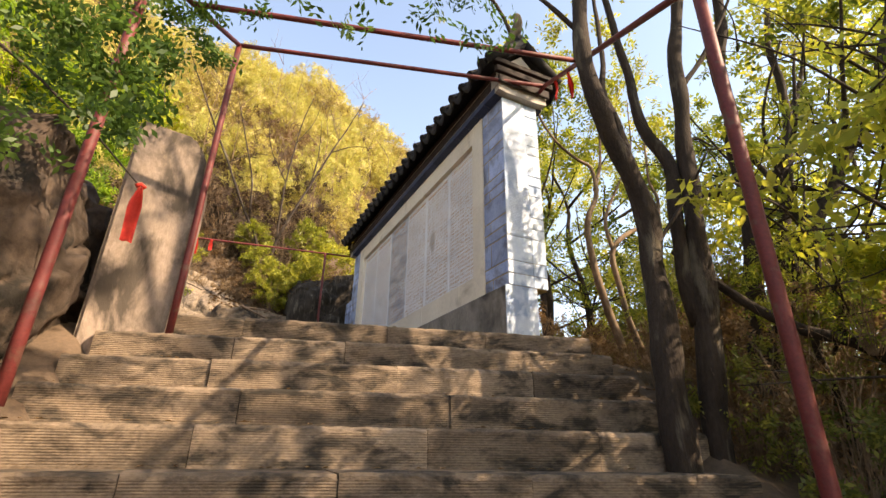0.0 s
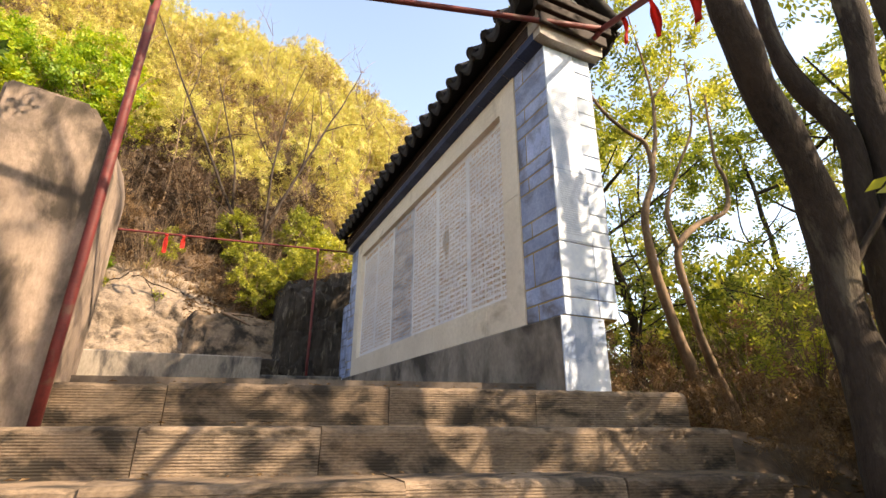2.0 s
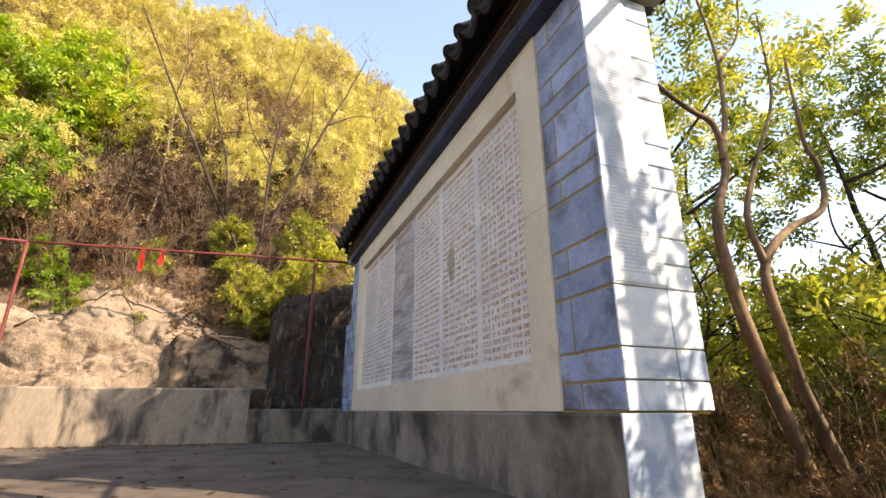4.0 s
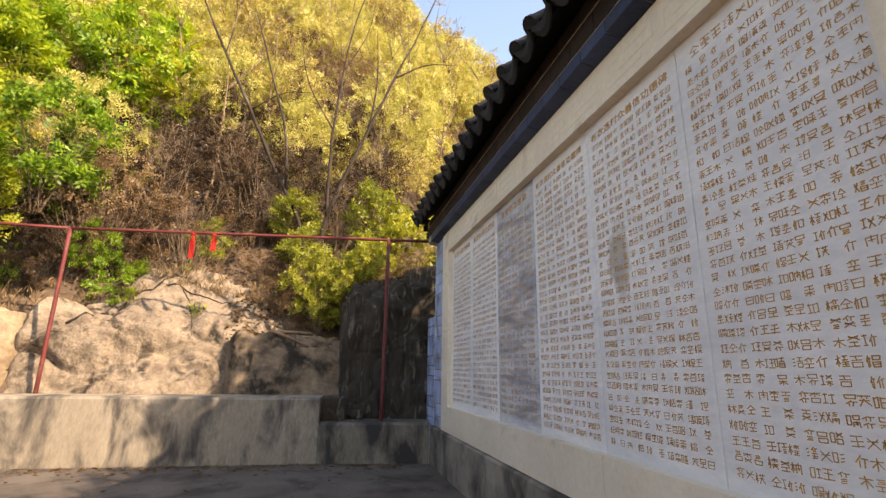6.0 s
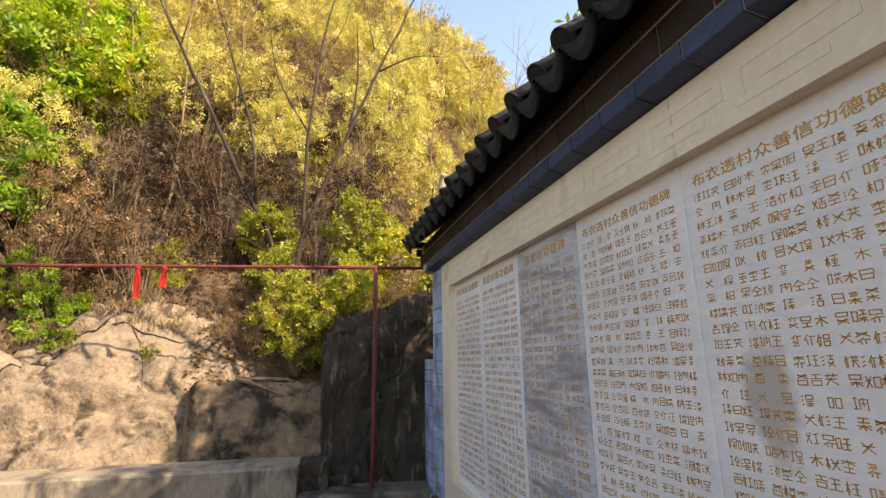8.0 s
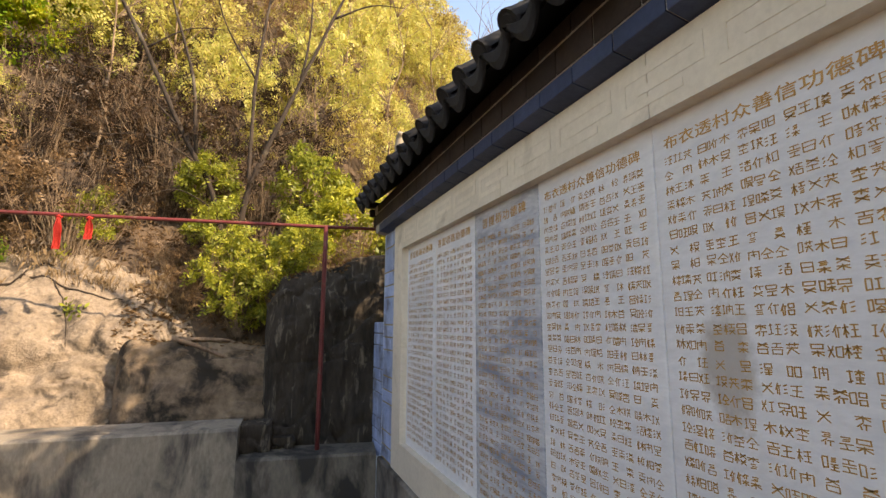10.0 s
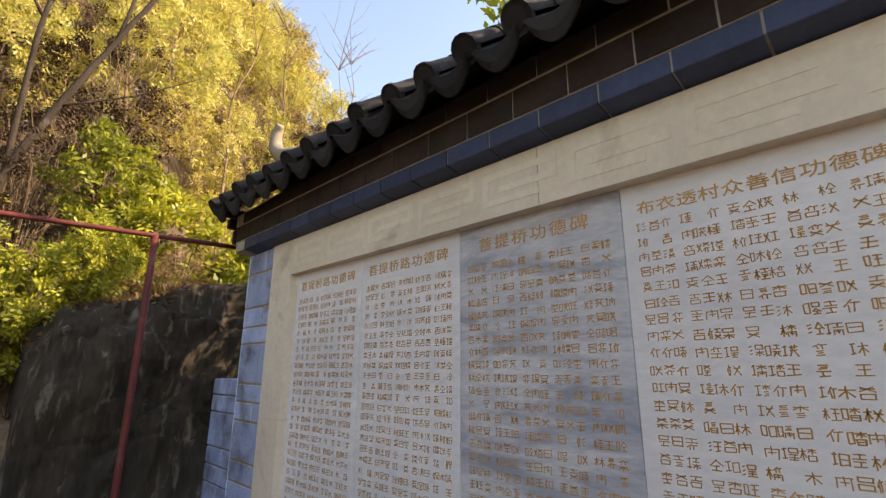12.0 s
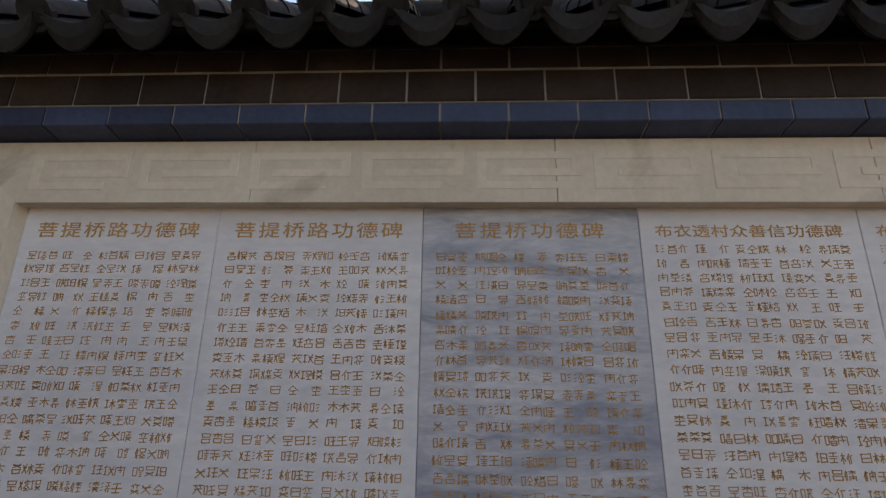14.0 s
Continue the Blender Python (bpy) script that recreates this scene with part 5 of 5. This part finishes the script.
def wood_tree(seed):
    """A thin woodland tree built at the origin."""
    r = random.Random(seed)
    limbs = []
    top = r.uniform(5.2, 7.0)
    lean = Vector((r.uniform(-0.9, 0.9), r.uniform(-0.9, 0.9), 0))
    pts = [lean * (k / 6) ** 1.3 + Vector((r.uniform(-0.12, 0.12), r.uniform(-0.12, 0.12), -0.3 + top * k / 6)) for k in range(7)]
    limbs.append((pts, r.uniform(0.06, 0.1), 0.02))
    crowns = [(tuple(pts[-1]), (1.25, 1.25, 0.85), 1900, 0.085)]
    for b in range(5):
        k = r.randint(2, 5)
        a = r.uniform(0, 6.28)
        d = Vector((math.cos(a), math.sin(a), r.uniform(0.4, 0.9))) * r.uniform(0.9, 1.7)
        q = pts[k]
        limbs.append(([q, q + d * 0.5 + Vector((0, 0, -0.06)), q + d], 0.03, 0.008))
        crowns.append((tuple(q + d), (0.85, 0.85, 0.5), 850, 0.085))
    return tree("woodland_tree", "thin dark woodland tree with sunlit yellow-green leaves", limbs, M_BARK, crowns, M_LEAF_WOOD, seed)


PROTO = [wood_tree(s) for s in (31, 32, 33, 34)]
for ob in PROTO:
    tagged(ob, group="trees in the wood")
SPOTS = [(1.6, -2.6), (1.0, -4.4), (1.9, -5.4), (6.6, -7.4), (0.5, -5.5), (2.9, 3.7), (5.6, 1.2), (4.3, -1.8), (4.6, 1.6), (3.3, 3.0), (5.4, 3.8), (4.2, 5.6), (4.4, -5.4), (6.2, -3.2), (6.4, 0.4), (0.9, -6.4),
         (2.2, 4.9), (3.6, -7.4), (5.6, -6.8), (5.2, -9.0), (7.4, -5.6), (7.2, -8.2), (2.2, -8.4), (7.8, -1.4), (7.5, 2.6), (-5.2, -2.6), (-6.0, 0.6), (-4.6, -5.6)]
rnd = random.Random(9)
for i, (x, y) in enumerate(SPOTS):
    m = pose(x, y, ground_height(x, y), 0, 0, rnd.uniform(0, 360))
    if i < len(PROTO):
        PROTO[i].matrix_world = m
    else:
        copy_thing(PROTO[i % len(PROTO)], m)

# thin bare trees that fill the wood with branches
def twiggy_tree(seed):
    r = random.Random(seed)
    top = r.uniform(3.6, 5.2)
    pts = [Vector((r.uniform(-0.1, 0.1) + 0.08 * k * r.uniform(-1, 1), r.uniform(-0.1, 0.1), -0.3 + top * k / 6)) for k in range(7)]
    limbs = [(pts, r.uniform(0.025, 0.04), 0.008)]
    for b in range(15):
        q = pts[r.randint(1, 5)].lerp(pts[r.randint(2, 6)], 0.3)
        a = r.uniform(0, 6.28)
        d = Vector((math.cos(a), math.sin(a), r.uniform(-0.1, 1.0))) * r.uniform(0.5, 1.3)
        side = Vector((-d.y, d.x, r.uniform(-0.2, 0.4)))
        limbs.append(([q, q + d * 0.5 + side * 0.12, q + d], 0.012, 0.003))
        for k in (0.4, 0.7):
            e = q + d * k
            limbs.append(([e, e + side * 0.25 + d * 0.1, e + side * r.uniform(0.3, 0.6) + d * 0.3], 0.006, 0.002))
    crowns = [(tuple(pts[k]), (0.6, 0.6, 0.4), 260, 0.07) for k in (3, 5)]
    return tree("thin_tree", "thin dark tree with many fine branches and few leaves", limbs, M_BARK, crowns, M_LEAF_WOOD, seed)


THIN = [twiggy_tree(s) for s in (71, 72, 73)]
for ob in THIN:
    tagged(ob, group="thin trees in the wood")
for i, (x, y) in enumerate([(1.6, -2.6), (1.5, -1.3), (2.2, -1.9), (1.0, -2.3), (3.3, -0.6), (1.2, -3.1), (3.2, -1.9), (3.0, 2.6), (4.1, 1.4), (2.4, -3.6), (3.8, -3.0)]):
    m = pose(x, y, ground_height(x, y), 0, 0, 53 * i)
    if i < 3:
        THIN[i].matrix_world = m
    else:
        copy_thing(THIN[i % 3], m)

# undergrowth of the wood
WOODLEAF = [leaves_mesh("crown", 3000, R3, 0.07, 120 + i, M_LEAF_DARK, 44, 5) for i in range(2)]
SPRAY = leaves_mesh("crown", 1400, R3, 0.09, 133, M_LEAF_WOOD, 26, 9, 0.4, 0.5)
FARLEAF = leaves_mesh("crown", 5200, R3, 0.06, 130, M_LEAF_WOOD, 50, 5)
for x, y, s, dry in [(1.5, -0.4, 0.41, 1), (1.3, 0.9, 0.33, 1), (2.0, 0.3, 0.44, 1), (1.7, -1.5, 0.8, 0), (1.1, -2.1, 0.7, 1), (2.8, -0.3, 0.9, 1), (2.6, -1.8, 0.9, 1), (1.4, 2.2, 0.7, 1), (2.9, 2.3, 0.9, 1), (3.6, 1.2, 0.9, 1),
                     (1.2, 3.6, 0.7, 0), (0.7, -3.0, 0.6, 0), (3.8, -1.0, 1.0, 0), (2.0, -3.2, 0.8, 1), (4.6, 0.2, 1.1, 1), (5.2, 2.4, 1.2, 0), (3.0, 4.4, 1.0, 1), (0.9, -0.7, 0.28, 1), (-4.4, 0.2, 0.6, 0), (-4.7, -1.6, 0.7, 0),
                     (1.25, -1.3, 0.8, 1), (1.7, -0.2, 0.55, 1), (2.3, -2.2, 1.1, 0), (1.3, -2.9, 0.8, 0), (2.9, 1.3, 1.0, 1), (3.3, -1.4, 1.2, 0), (2.0, 2.9, 0.9, 1), (4.2, 0.9, 1.3, 0), (1.5, 1.3, 0.33, 1), (-5.6, 1.6, 0.9, 0), (0.85, -1.0, 0.5, 0), (0.7, -1.7, 0.5, 0), (1.0, -0.2, 0.28, 1), (0.35, -2.4, 0.5, 0), (1.5, -0.9, 0.5, 1), (2.2, -1.0, 1.0, 1), (3.2, 0.5, 1.1, 1), (2.4, 1.9, 0.8, 1), (1.6, 0.5, 0.39, 1), (3.9, 2.2, 1.2, 0), (1.0, 1.6, 0.28, 1), (1.1, 5.2, 0.7, 1), (4.4, 3.6, 1.1, 0)]:
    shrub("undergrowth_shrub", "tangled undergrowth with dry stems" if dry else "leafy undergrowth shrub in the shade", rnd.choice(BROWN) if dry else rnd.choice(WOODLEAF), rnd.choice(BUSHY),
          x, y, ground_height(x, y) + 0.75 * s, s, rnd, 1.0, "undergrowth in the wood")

for x, y, z, s in ((0.95, -0.9, 0.35, 0.3), (1.3, -1.2, 0.15, 0.34), (0.85, -0.45, 0.3, 0.3), (1.5, -0.6, 0.6, 0.4), (1.1, -1.7, -0.1, 0.3), (1.9, -1.3, 0.5, 0.4), (1.7, 0.1, 0.7, 0.4)):
    shrub("leafy_sapling", "low sapling with bright green leaf sprays", SPRAY, STEMS[1], x, y, z, s, rnd, 1.0, "saplings beside the stairs")
for x, y, s in ((4.4, 2.9, 1.2), (5.0, 2.0, 1.3), (4.0, 4.3, 1.2), (5.3, 0.7, 1.3), (3.4, 5.2, 1.1), (6.2, -0.4, 1.8), (6.6, 1.8, 1.8), (7.0, 4.0, 1.9), (5.8, 5.6, 1.7), (8.2, -2.4, 2.0), (7.6, 6.4, 1.8), (6.4, 7.8, 1.5), (9.2, 0.8, 2.2), (9.4, 4.2, 2.2), (6.4, -3.8, 1.6), (8.6, -5.2, 2.0), (4.6, 7.0, 1.2), (10.5, -1.5, 2.4), (10.8, 7.0, 2.4)):
    shrub("thicket_shrub", "tall yellow-green thicket shrub in the wood", FARLEAF, STEMS[2], x, y, ground_height(x, y) + 0.8 * s, s, rnd, 1.2, "thicket behind the wood")

# leaning tree with ferny leaves over the left of the stairs
tree("overhanging_tree", "dark tree with feathery green leaves over the stairs", [
    ([(-4.9, -0.2, -0.4), (-4.6, -0.3, 0.8), (-4.2, -0.4, 1.6), (-3.6, -0.5, 2.1), (-2.9, -0.6, 2.5)], 0.06, 0.012),
    ([(-4.5, -0.3, 1.1), (-4.0, 0.1, 1.3), (-3.4, 0.15, 0.9), (-2.98, 0.1, 0.5)], 0.016, 0.005),
    ([(-3.6, -0.5, 2.1), (-2.6, -0.3, 2.75), (-1.6, -0.2, 3.05), (-0.6, 0.1, 3.35)], 0.022, 0.005),
    ([(-4.2, -0.4, 1.6), (-4.0, 0.3, 2.1), (-3.5, 0.7, 2.3)], 0.03, 0.008),
    ([(-3.6, -0.5, 2.1), (-2.9, -1.0, 1.75), (-2.15, -1.24, 1.4), (-1.3, -1.38, 1.42)], 0.014, 0.003)], M_BARK,
    [((-3.2, -0.1, 1.35), (0.5, 0.4, 0.4), 1100, 0.05), ((-3.05, 0.35, 2.1), (0.45, 0.4, 0.4), 1000, 0.05), ((-3.5, 0.5, 1.3), (0.4, 0.4, 0.5), 800, 0.05), ((-2.9, -0.45, 2.5), (0.5, 0.35, 0.25), 600, 0.05),
     ((-1.9, -0.3, 2.95), (0.45, 0.3, 0.14), 300, 0.05), ((-0.9, 0.0, 3.25), (0.5, 0.3, 0.15), 350, 0.05), ((-3.6, -0.6, 0.4), (0.4, 0.4, 0.3), 500, 0.05),
     ((-3.2, -0.75, 0.72), (0.3, 0.25, 0.2), 500, 0.045), ((-3.45, -0.7, 1.0), (0.35, 0.3, 0.22), 600, 0.045), ((-2.15, -1.24, 1.12), (0.35, 0.25, 0.08), 200, 0.045), ((-1.4, -1.38, 1.2), (0.35, 0.25, 0.08), 190, 0.045), ((-2.8, -0.5, 1.7), (0.4, 0.3, 0.15), 300, 0.045), ((-2.96, -0.92, 0.42), (0.2, 0.2, 0.2), 320, 0.045), ((-3.08, -0.85, 0.7), (0.25, 0.2, 0.2), 350, 0.045)], M_LEAF_FERN, 8)
tree("woodland_tree", "slim tree standing behind the memorial wall, with an added shading limb", [
    ([(2.5, 3.1, -1.0), (2.45, 3.1, 1.2), (2.3, 3.0, 3.2), (2.0, 2.9, 5.0)], 0.07, 0.02),
    ([(2.3, 3.0, 3.2), (1.9, 3.2, 4.2), (1.6, 3.2, 4.9)], 0.025, 0.006),
    ([(2.15, 2.95, 4.1), (1.8, 2.5, 4.5), (1.4, 2.05, 4.8)], 0.02, 0.006),
    # added limb, out of view above the terrace, to shade the left bank
    ([(2.15, 2.95, 4.1), (2.1, 2.9, 5.6), (1.7, 2.8, 6.9), (0.6, 2.6, 7.6), (-0.8, 2.4, 7.9), (-2.4, 2.6, 8.0)], 0.055, 0.012),
    ([(0.0, 2.5, 7.75), (-0.8, 1.9, 8.0), (-1.6, 1.7, 8.1)], 0.025, 0.006),
    ([(2.35, 3.05, 2.8), (2.6, 2.7, 4.0), (2.5, 2.5, 5.0)], 0.025, 0.006)], M_BARK,
    [((-2.1, 2.5, 8.1), (1.2, 0.9, 0.4), 2600, 0.08), ((-1.4, 1.7, 8.2), (0.9, 0.7, 0.4), 1500, 0.08), ((-0.6, 2.4, 8.0), (0.8, 0.6, 0.3), 900, 0.08), ((2.0, 2.9, 5.1), (0.7, 0.55, 0.5), 1700, 0.075), ((1.5, 3.1, 4.9), (0.5, 0.5, 0.4), 800, 0.075), ((2.5, 2.5, 5.2), (0.6, 0.5, 0.4), 900, 0.075), ((1.5, 2.1, 4.75), (0.75, 0.5, 0.4), 1500, 0.075)], M_LEAF_WOOD, 15)
# unseen tree, added so that its crown shades the stairs and the pillar
tree("leaning_tree", "unseen leaning woodland tree added to shade the stairs", [
    ([(1.9, -3.6, -1.9), (1.8, -3.5, 0.2), (1.5, -3.3, 2.2), (0.9, -3.0, 3.6), (0.0, -2.6, 4.7)], 0.09, 0.02),
    ([(0.9, -3.0, 3.6), (0.2, -2.3, 4.2), (-0.6, -1.9, 4.6)], 0.03, 0.008),
    ([(1.5, -3.3, 2.2), (1.1, -3.9, 3.2), (0.4, -4.2, 4.0)], 0.03, 0.008)], M_BARK,
    [((0.1, -2.6, 4.7), (0.9, 0.9, 0.5), 1300, 0.07), ((-0.7, -1.9, 4.7), (0.7, 0.7, 0.4), 800, 0.07), ((0.4, -4.2, 4.1), (0.9, 0.9, 0.5), 1200, 0.07), ((0.9, -3.2, 4.0), (0.8, 0.8, 0.5), 900, 0.07)], M_LEAF_WOOD, 14)


# ---- small things ----
def fallen_leaves():
    r = np.random.RandomState(3)
    verts, faces = [], []
    def leaf(x, y, z, s):
        a = r.uniform(0, 6.28)
        c, n = math.cos(a) * s, math.sin(a) * s
        k = len(verts)
        up = r.uniform(0.002, 0.4 * s)
        verts.extend([(x - c, y - n, z), (x + n * 0.45, y - c * 0.45, z + up), (x + c, y + n, z + 0.002), (x - n * 0.45, y + c * 0.45, z + up)])
        faces.append((k, k + 1, k + 2, k + 3))
    for i in range(620):
        x = r.uniform(-6, -0.3)
        edge = 6.25 + 0.07 * (-1.3 - x) if x < -1.3 else 6.06 + 0.15 * (-0.05 - x)
        leaf(x, edge - 0.02 - abs(r.normal(0, 0.2)), 0.004, r.uniform(0.015, 0.04))
    for i in range(260):
        leaf(r.uniform(-5.5, -0.1), r.uniform(1.6, 6.0), 0.004, r.uniform(0.015, 0.035))
    for i in range(500):
        k = r.randint(0, 12)
        x = r.uniform(-3 - 0.09 * k, 0.6 - 0.06 * k)
        leaf(x, STEP_Y - SKEW * x - k * RUN + r.uniform(0.1, 0.27), STEP_Z - k * RISE + 0.012, r.uniform(0.012, 0.03))
    for i in range(5200):
        x, y = r.uniform(-7.5, 3.0), r.uniform(7.6, 9.6)
        leaf(x, y, ground_height(x, y) + 0.01, r.uniform(0.02, 0.05))
    for i in range(5000):
        x, y = r.uniform(0.8, 5.5), r.uniform(-4.0, 5.0)
        leaf(x, y, ground_height(x, y) + 0.01, r.uniform(0.02, 0.05))
    me = bpy.data.meshes.new("fallen_leaves")
    me.from_pydata(verts, [], faces)
    me.materials.append(M_LEAF_BROWN)
    tagged(part("fallen_leaves", me, None), "dry brown fallen leaves on the ground and steps", "leaves", kind="stuff")


fallen_leaves()


# ---- saplings without leaves on the skyline ----
def sapling(seed):
    r = random.Random(seed)
    limbs = []
    top = r.uniform(3.4, 4.6)
    pts = [Vector((r.uniform(-0.15, 0.15) + 0.25 * k / 5, r.uniform(-0.15, 0.15), -0.2 + top * k / 5)) for k in range(6)]
    limbs.append((pts, 0.028, 0.005))
    for b in range(16):
        q = pts[r.randint(2, 5)]
        a = r.uniform(0, 6.28)
        d = Vector((math.cos(a), math.sin(a), r.uniform(0.6, 1.6))) * r.uniform(0.35, 0.8)
        limbs.append(([q, q + d * 0.5 + Vector((0, 0, 0.05)), q + d], 0.009, 0.002))
        e = q + d * 0.6
        limbs.append(([e, e + Vector((-d.y, d.x, d.z)) * 0.3, e + Vector((-d.y, d.x, d.z * 1.3)) * 0.55], 0.005, 0.0015))
    return tree("bare_sapling", "leafless sapling with fine upright twigs", limbs, M_TWIG, [], None, seed)


BARE = [sapling(51), sapling(52)]
for ob in BARE:
    tagged(ob, group="bare saplings on the hill")
for i, (x, y) in enumerate([(-0.6, 9.4), (0.9, 9.2), (-2.6, 9.9), (0.2, 10.6), (1.8, 10.2), (-3.6, 9.2), (-1.4, 11.2), (2.8, 9.4), (-4.6, 10.4), (1.3, 12.0), (-2.0, 12.6), (3.6, 10.8)]):
    m = pose(x, y, ground_height(x, y), 0, 0, 67 * i)
    if i < 2:
        BARE[i].matrix_world = m
    else:
        copy_thing(BARE[i % 2], m)


# ---- dry grass on the bank ----
def dry_grass():
    r = np.random.RandomState(8)
    verts, faces = [], []
    deps = bpy.context.evaluated_depsgraph_get()
    def blade(x, y, z, h):
        a = r.uniform(0, 6.28)
        c, n = math.cos(a), math.sin(a)
        lean = r.uniform(0.1, 0.7) * h
        w = 0.004
        k = len(verts)
        verts.extend([(x - n * w, y + c * w, z - 0.02), (x + n * w, y - c * w, z - 0.02), (x + c * lean * 0.5, y + n * lean * 0.5, z + h * 0.65), (x + c * lean, y + n * lean, z + h * r.uniform(0.6, 1.0))])
        faces.append((k, k + 1, k + 2))
        faces.append((k + 1, k + 3, k + 2))
    for tuft in range(420):
        x = r.uniform(-7.5, 0.4) if tuft < 230 else r.uniform(-2.3, 0.2)
        y = 7.75 + abs(r.normal(0, 0.45)) if x < -1.4 else 7.3 + abs(r.normal(0, 0.4))
        z = GROUND_TOP(x, y)
        for b in range(18):
            blade(x + r.normal(0, 0.07), y + r.normal(0, 0.07), z, r.uniform(0.04, 0.15))
    me = bpy.data.meshes.new("dry_grass")
    me.from_pydata(verts, [], faces)
    me.materials.append(M_GRASS)
    tagged(part("dry_grass", me, None), "short tufts of dry brown grass on the rocky bank", "grass", kind="stuff")


M_GRASS = surface("dry_grass_straw", (0.09, 0.055, 0.028), (0.27, 0.18, 0.095), 3, 20, 0.95, 0)


def GROUND_TOP(x, y):
    best = ground_height(x, y)
    for tree_of in ROCK_TREES:
        hit = tree_of.ray_cast(Vector((x, y, 4.0)), Vector((0, 0, -1)))
        if hit[0] is not None:
            best = max(best, hit[0].z)
    return best


ROCK_TREES = [BVHTree.FromPolygons([v.co[:] for v in o.data.vertices], [p.vertices[:] for p in o.data.polygons]) for o in scene.objects if o.name.startswith(("rock_", "dark_rock", "earth_bank"))]
dry_grass()


# ---- leaf litter caught on the bank beside the outcrop ----
def bank_litter():
    r = np.random.RandomState(14)
    verts, faces = [], []
    for i in range(5200):
        x = r.uniform(-2.6, 0.5)
        y = r.uniform(7.0, 8.6)
        z = GROUND_TOP(x, y)
        if z < 1.3:
            continue
        s, a = r.uniform(0.018, 0.045), r.uniform(0, 6.28)
        d, w = Vector((math.cos(a), math.sin(a), r.uniform(-0.6, 0.6))) * s, Vector((-math.sin(a), math.cos(a), r.uniform(-0.5, 0.9))) * s * 0.45
        c = Vector((x, y, z + 0.012))
        k = len(verts)
        verts.extend([tuple(c - d), tuple(c + w), tuple(c + d), tuple(c - w)])
        faces.append((k, k + 1, k + 2, k + 3))
    me = bpy.data.meshes.new("leaf_litter")
    me.from_pydata(verts, [], faces)
    me.materials.append(M_LEAF_BROWN)
    tagged(part("leaf_litter", me, None), "dry brown leaf litter caught on the bank above the ledge", "leaves", kind="stuff")


bank_litter()
for x, y, s in ((-2.1, 7.75, 0.34), (-1.75, 7.6, 0.3), (-1.45, 7.55, 0.3), (-2.3, 8.1, 0.36), (-1.9, 7.95, 0.34), (-1.2, 7.7, 0.3), (-0.9, 7.6, 0.3), (-0.5, 7.5, 0.28), (-0.1, 7.4, 0.28)):
    shrub("dry_shrub", "low tuft of dry straw-coloured twigs on the bank", BROWN[0], BUSHY[0], x, y, GROUND_TOP(x, y) + 0.7 * s, s, rnd, 0.9, "shrubs above the rocks")


# ---- branch lying over the outcrop; its dark stems partly stand for a branch shadow ----
def fallen_branch():
    ob = empty("fallen_branch", "thin branch with a few yellow-green leaves, partly standing for a branch shadow", "branch")
    lines = [([(-4.5, 7.4), (-4.0, 7.62), (-3.5, 7.72), (-3.0, 7.7), (-2.65, 7.75)], 0.016), ([(-3.6, 7.7), (-3.4, 7.95), (-3.3, 8.15)], 0.01), ([(-3.3, 7.71), (-3.1, 7.5), (-3.0, 7.3)], 0.009), ([(-4.0, 7.62), (-4.2, 7.8), (-4.25, 7.95)], 0.008)]
    for k, (line, r) in enumerate(lines):
        pts = [Vector((p.x, p.y, GROUND_TOP(p.x, p.y) + r)) for p in smooth_path([(x, y, 0) for x, y in line], 6)]
        n = len(pts) - 1
        part("stem" if k == 0 else "twig", tube(bmesh.new(), pts, [r * (1 - 0.6 * j / n) for j in range(n + 1)], 6), M_BARK, ob)
    for x, y, sd in ((-3.05, 7.5, 5), (-3.35, 8.05, 6), (-3.9, 7.65, 7)):
        part("leaves", leaves_mesh("leaves", 45, (0.1, 0.08, 0.05), 0.075, sd, M_LEAF_LIME, 6, 5), None, ob).location = (x, y, GROUND_TOP(x, y) + 0.05)


fallen_branch()
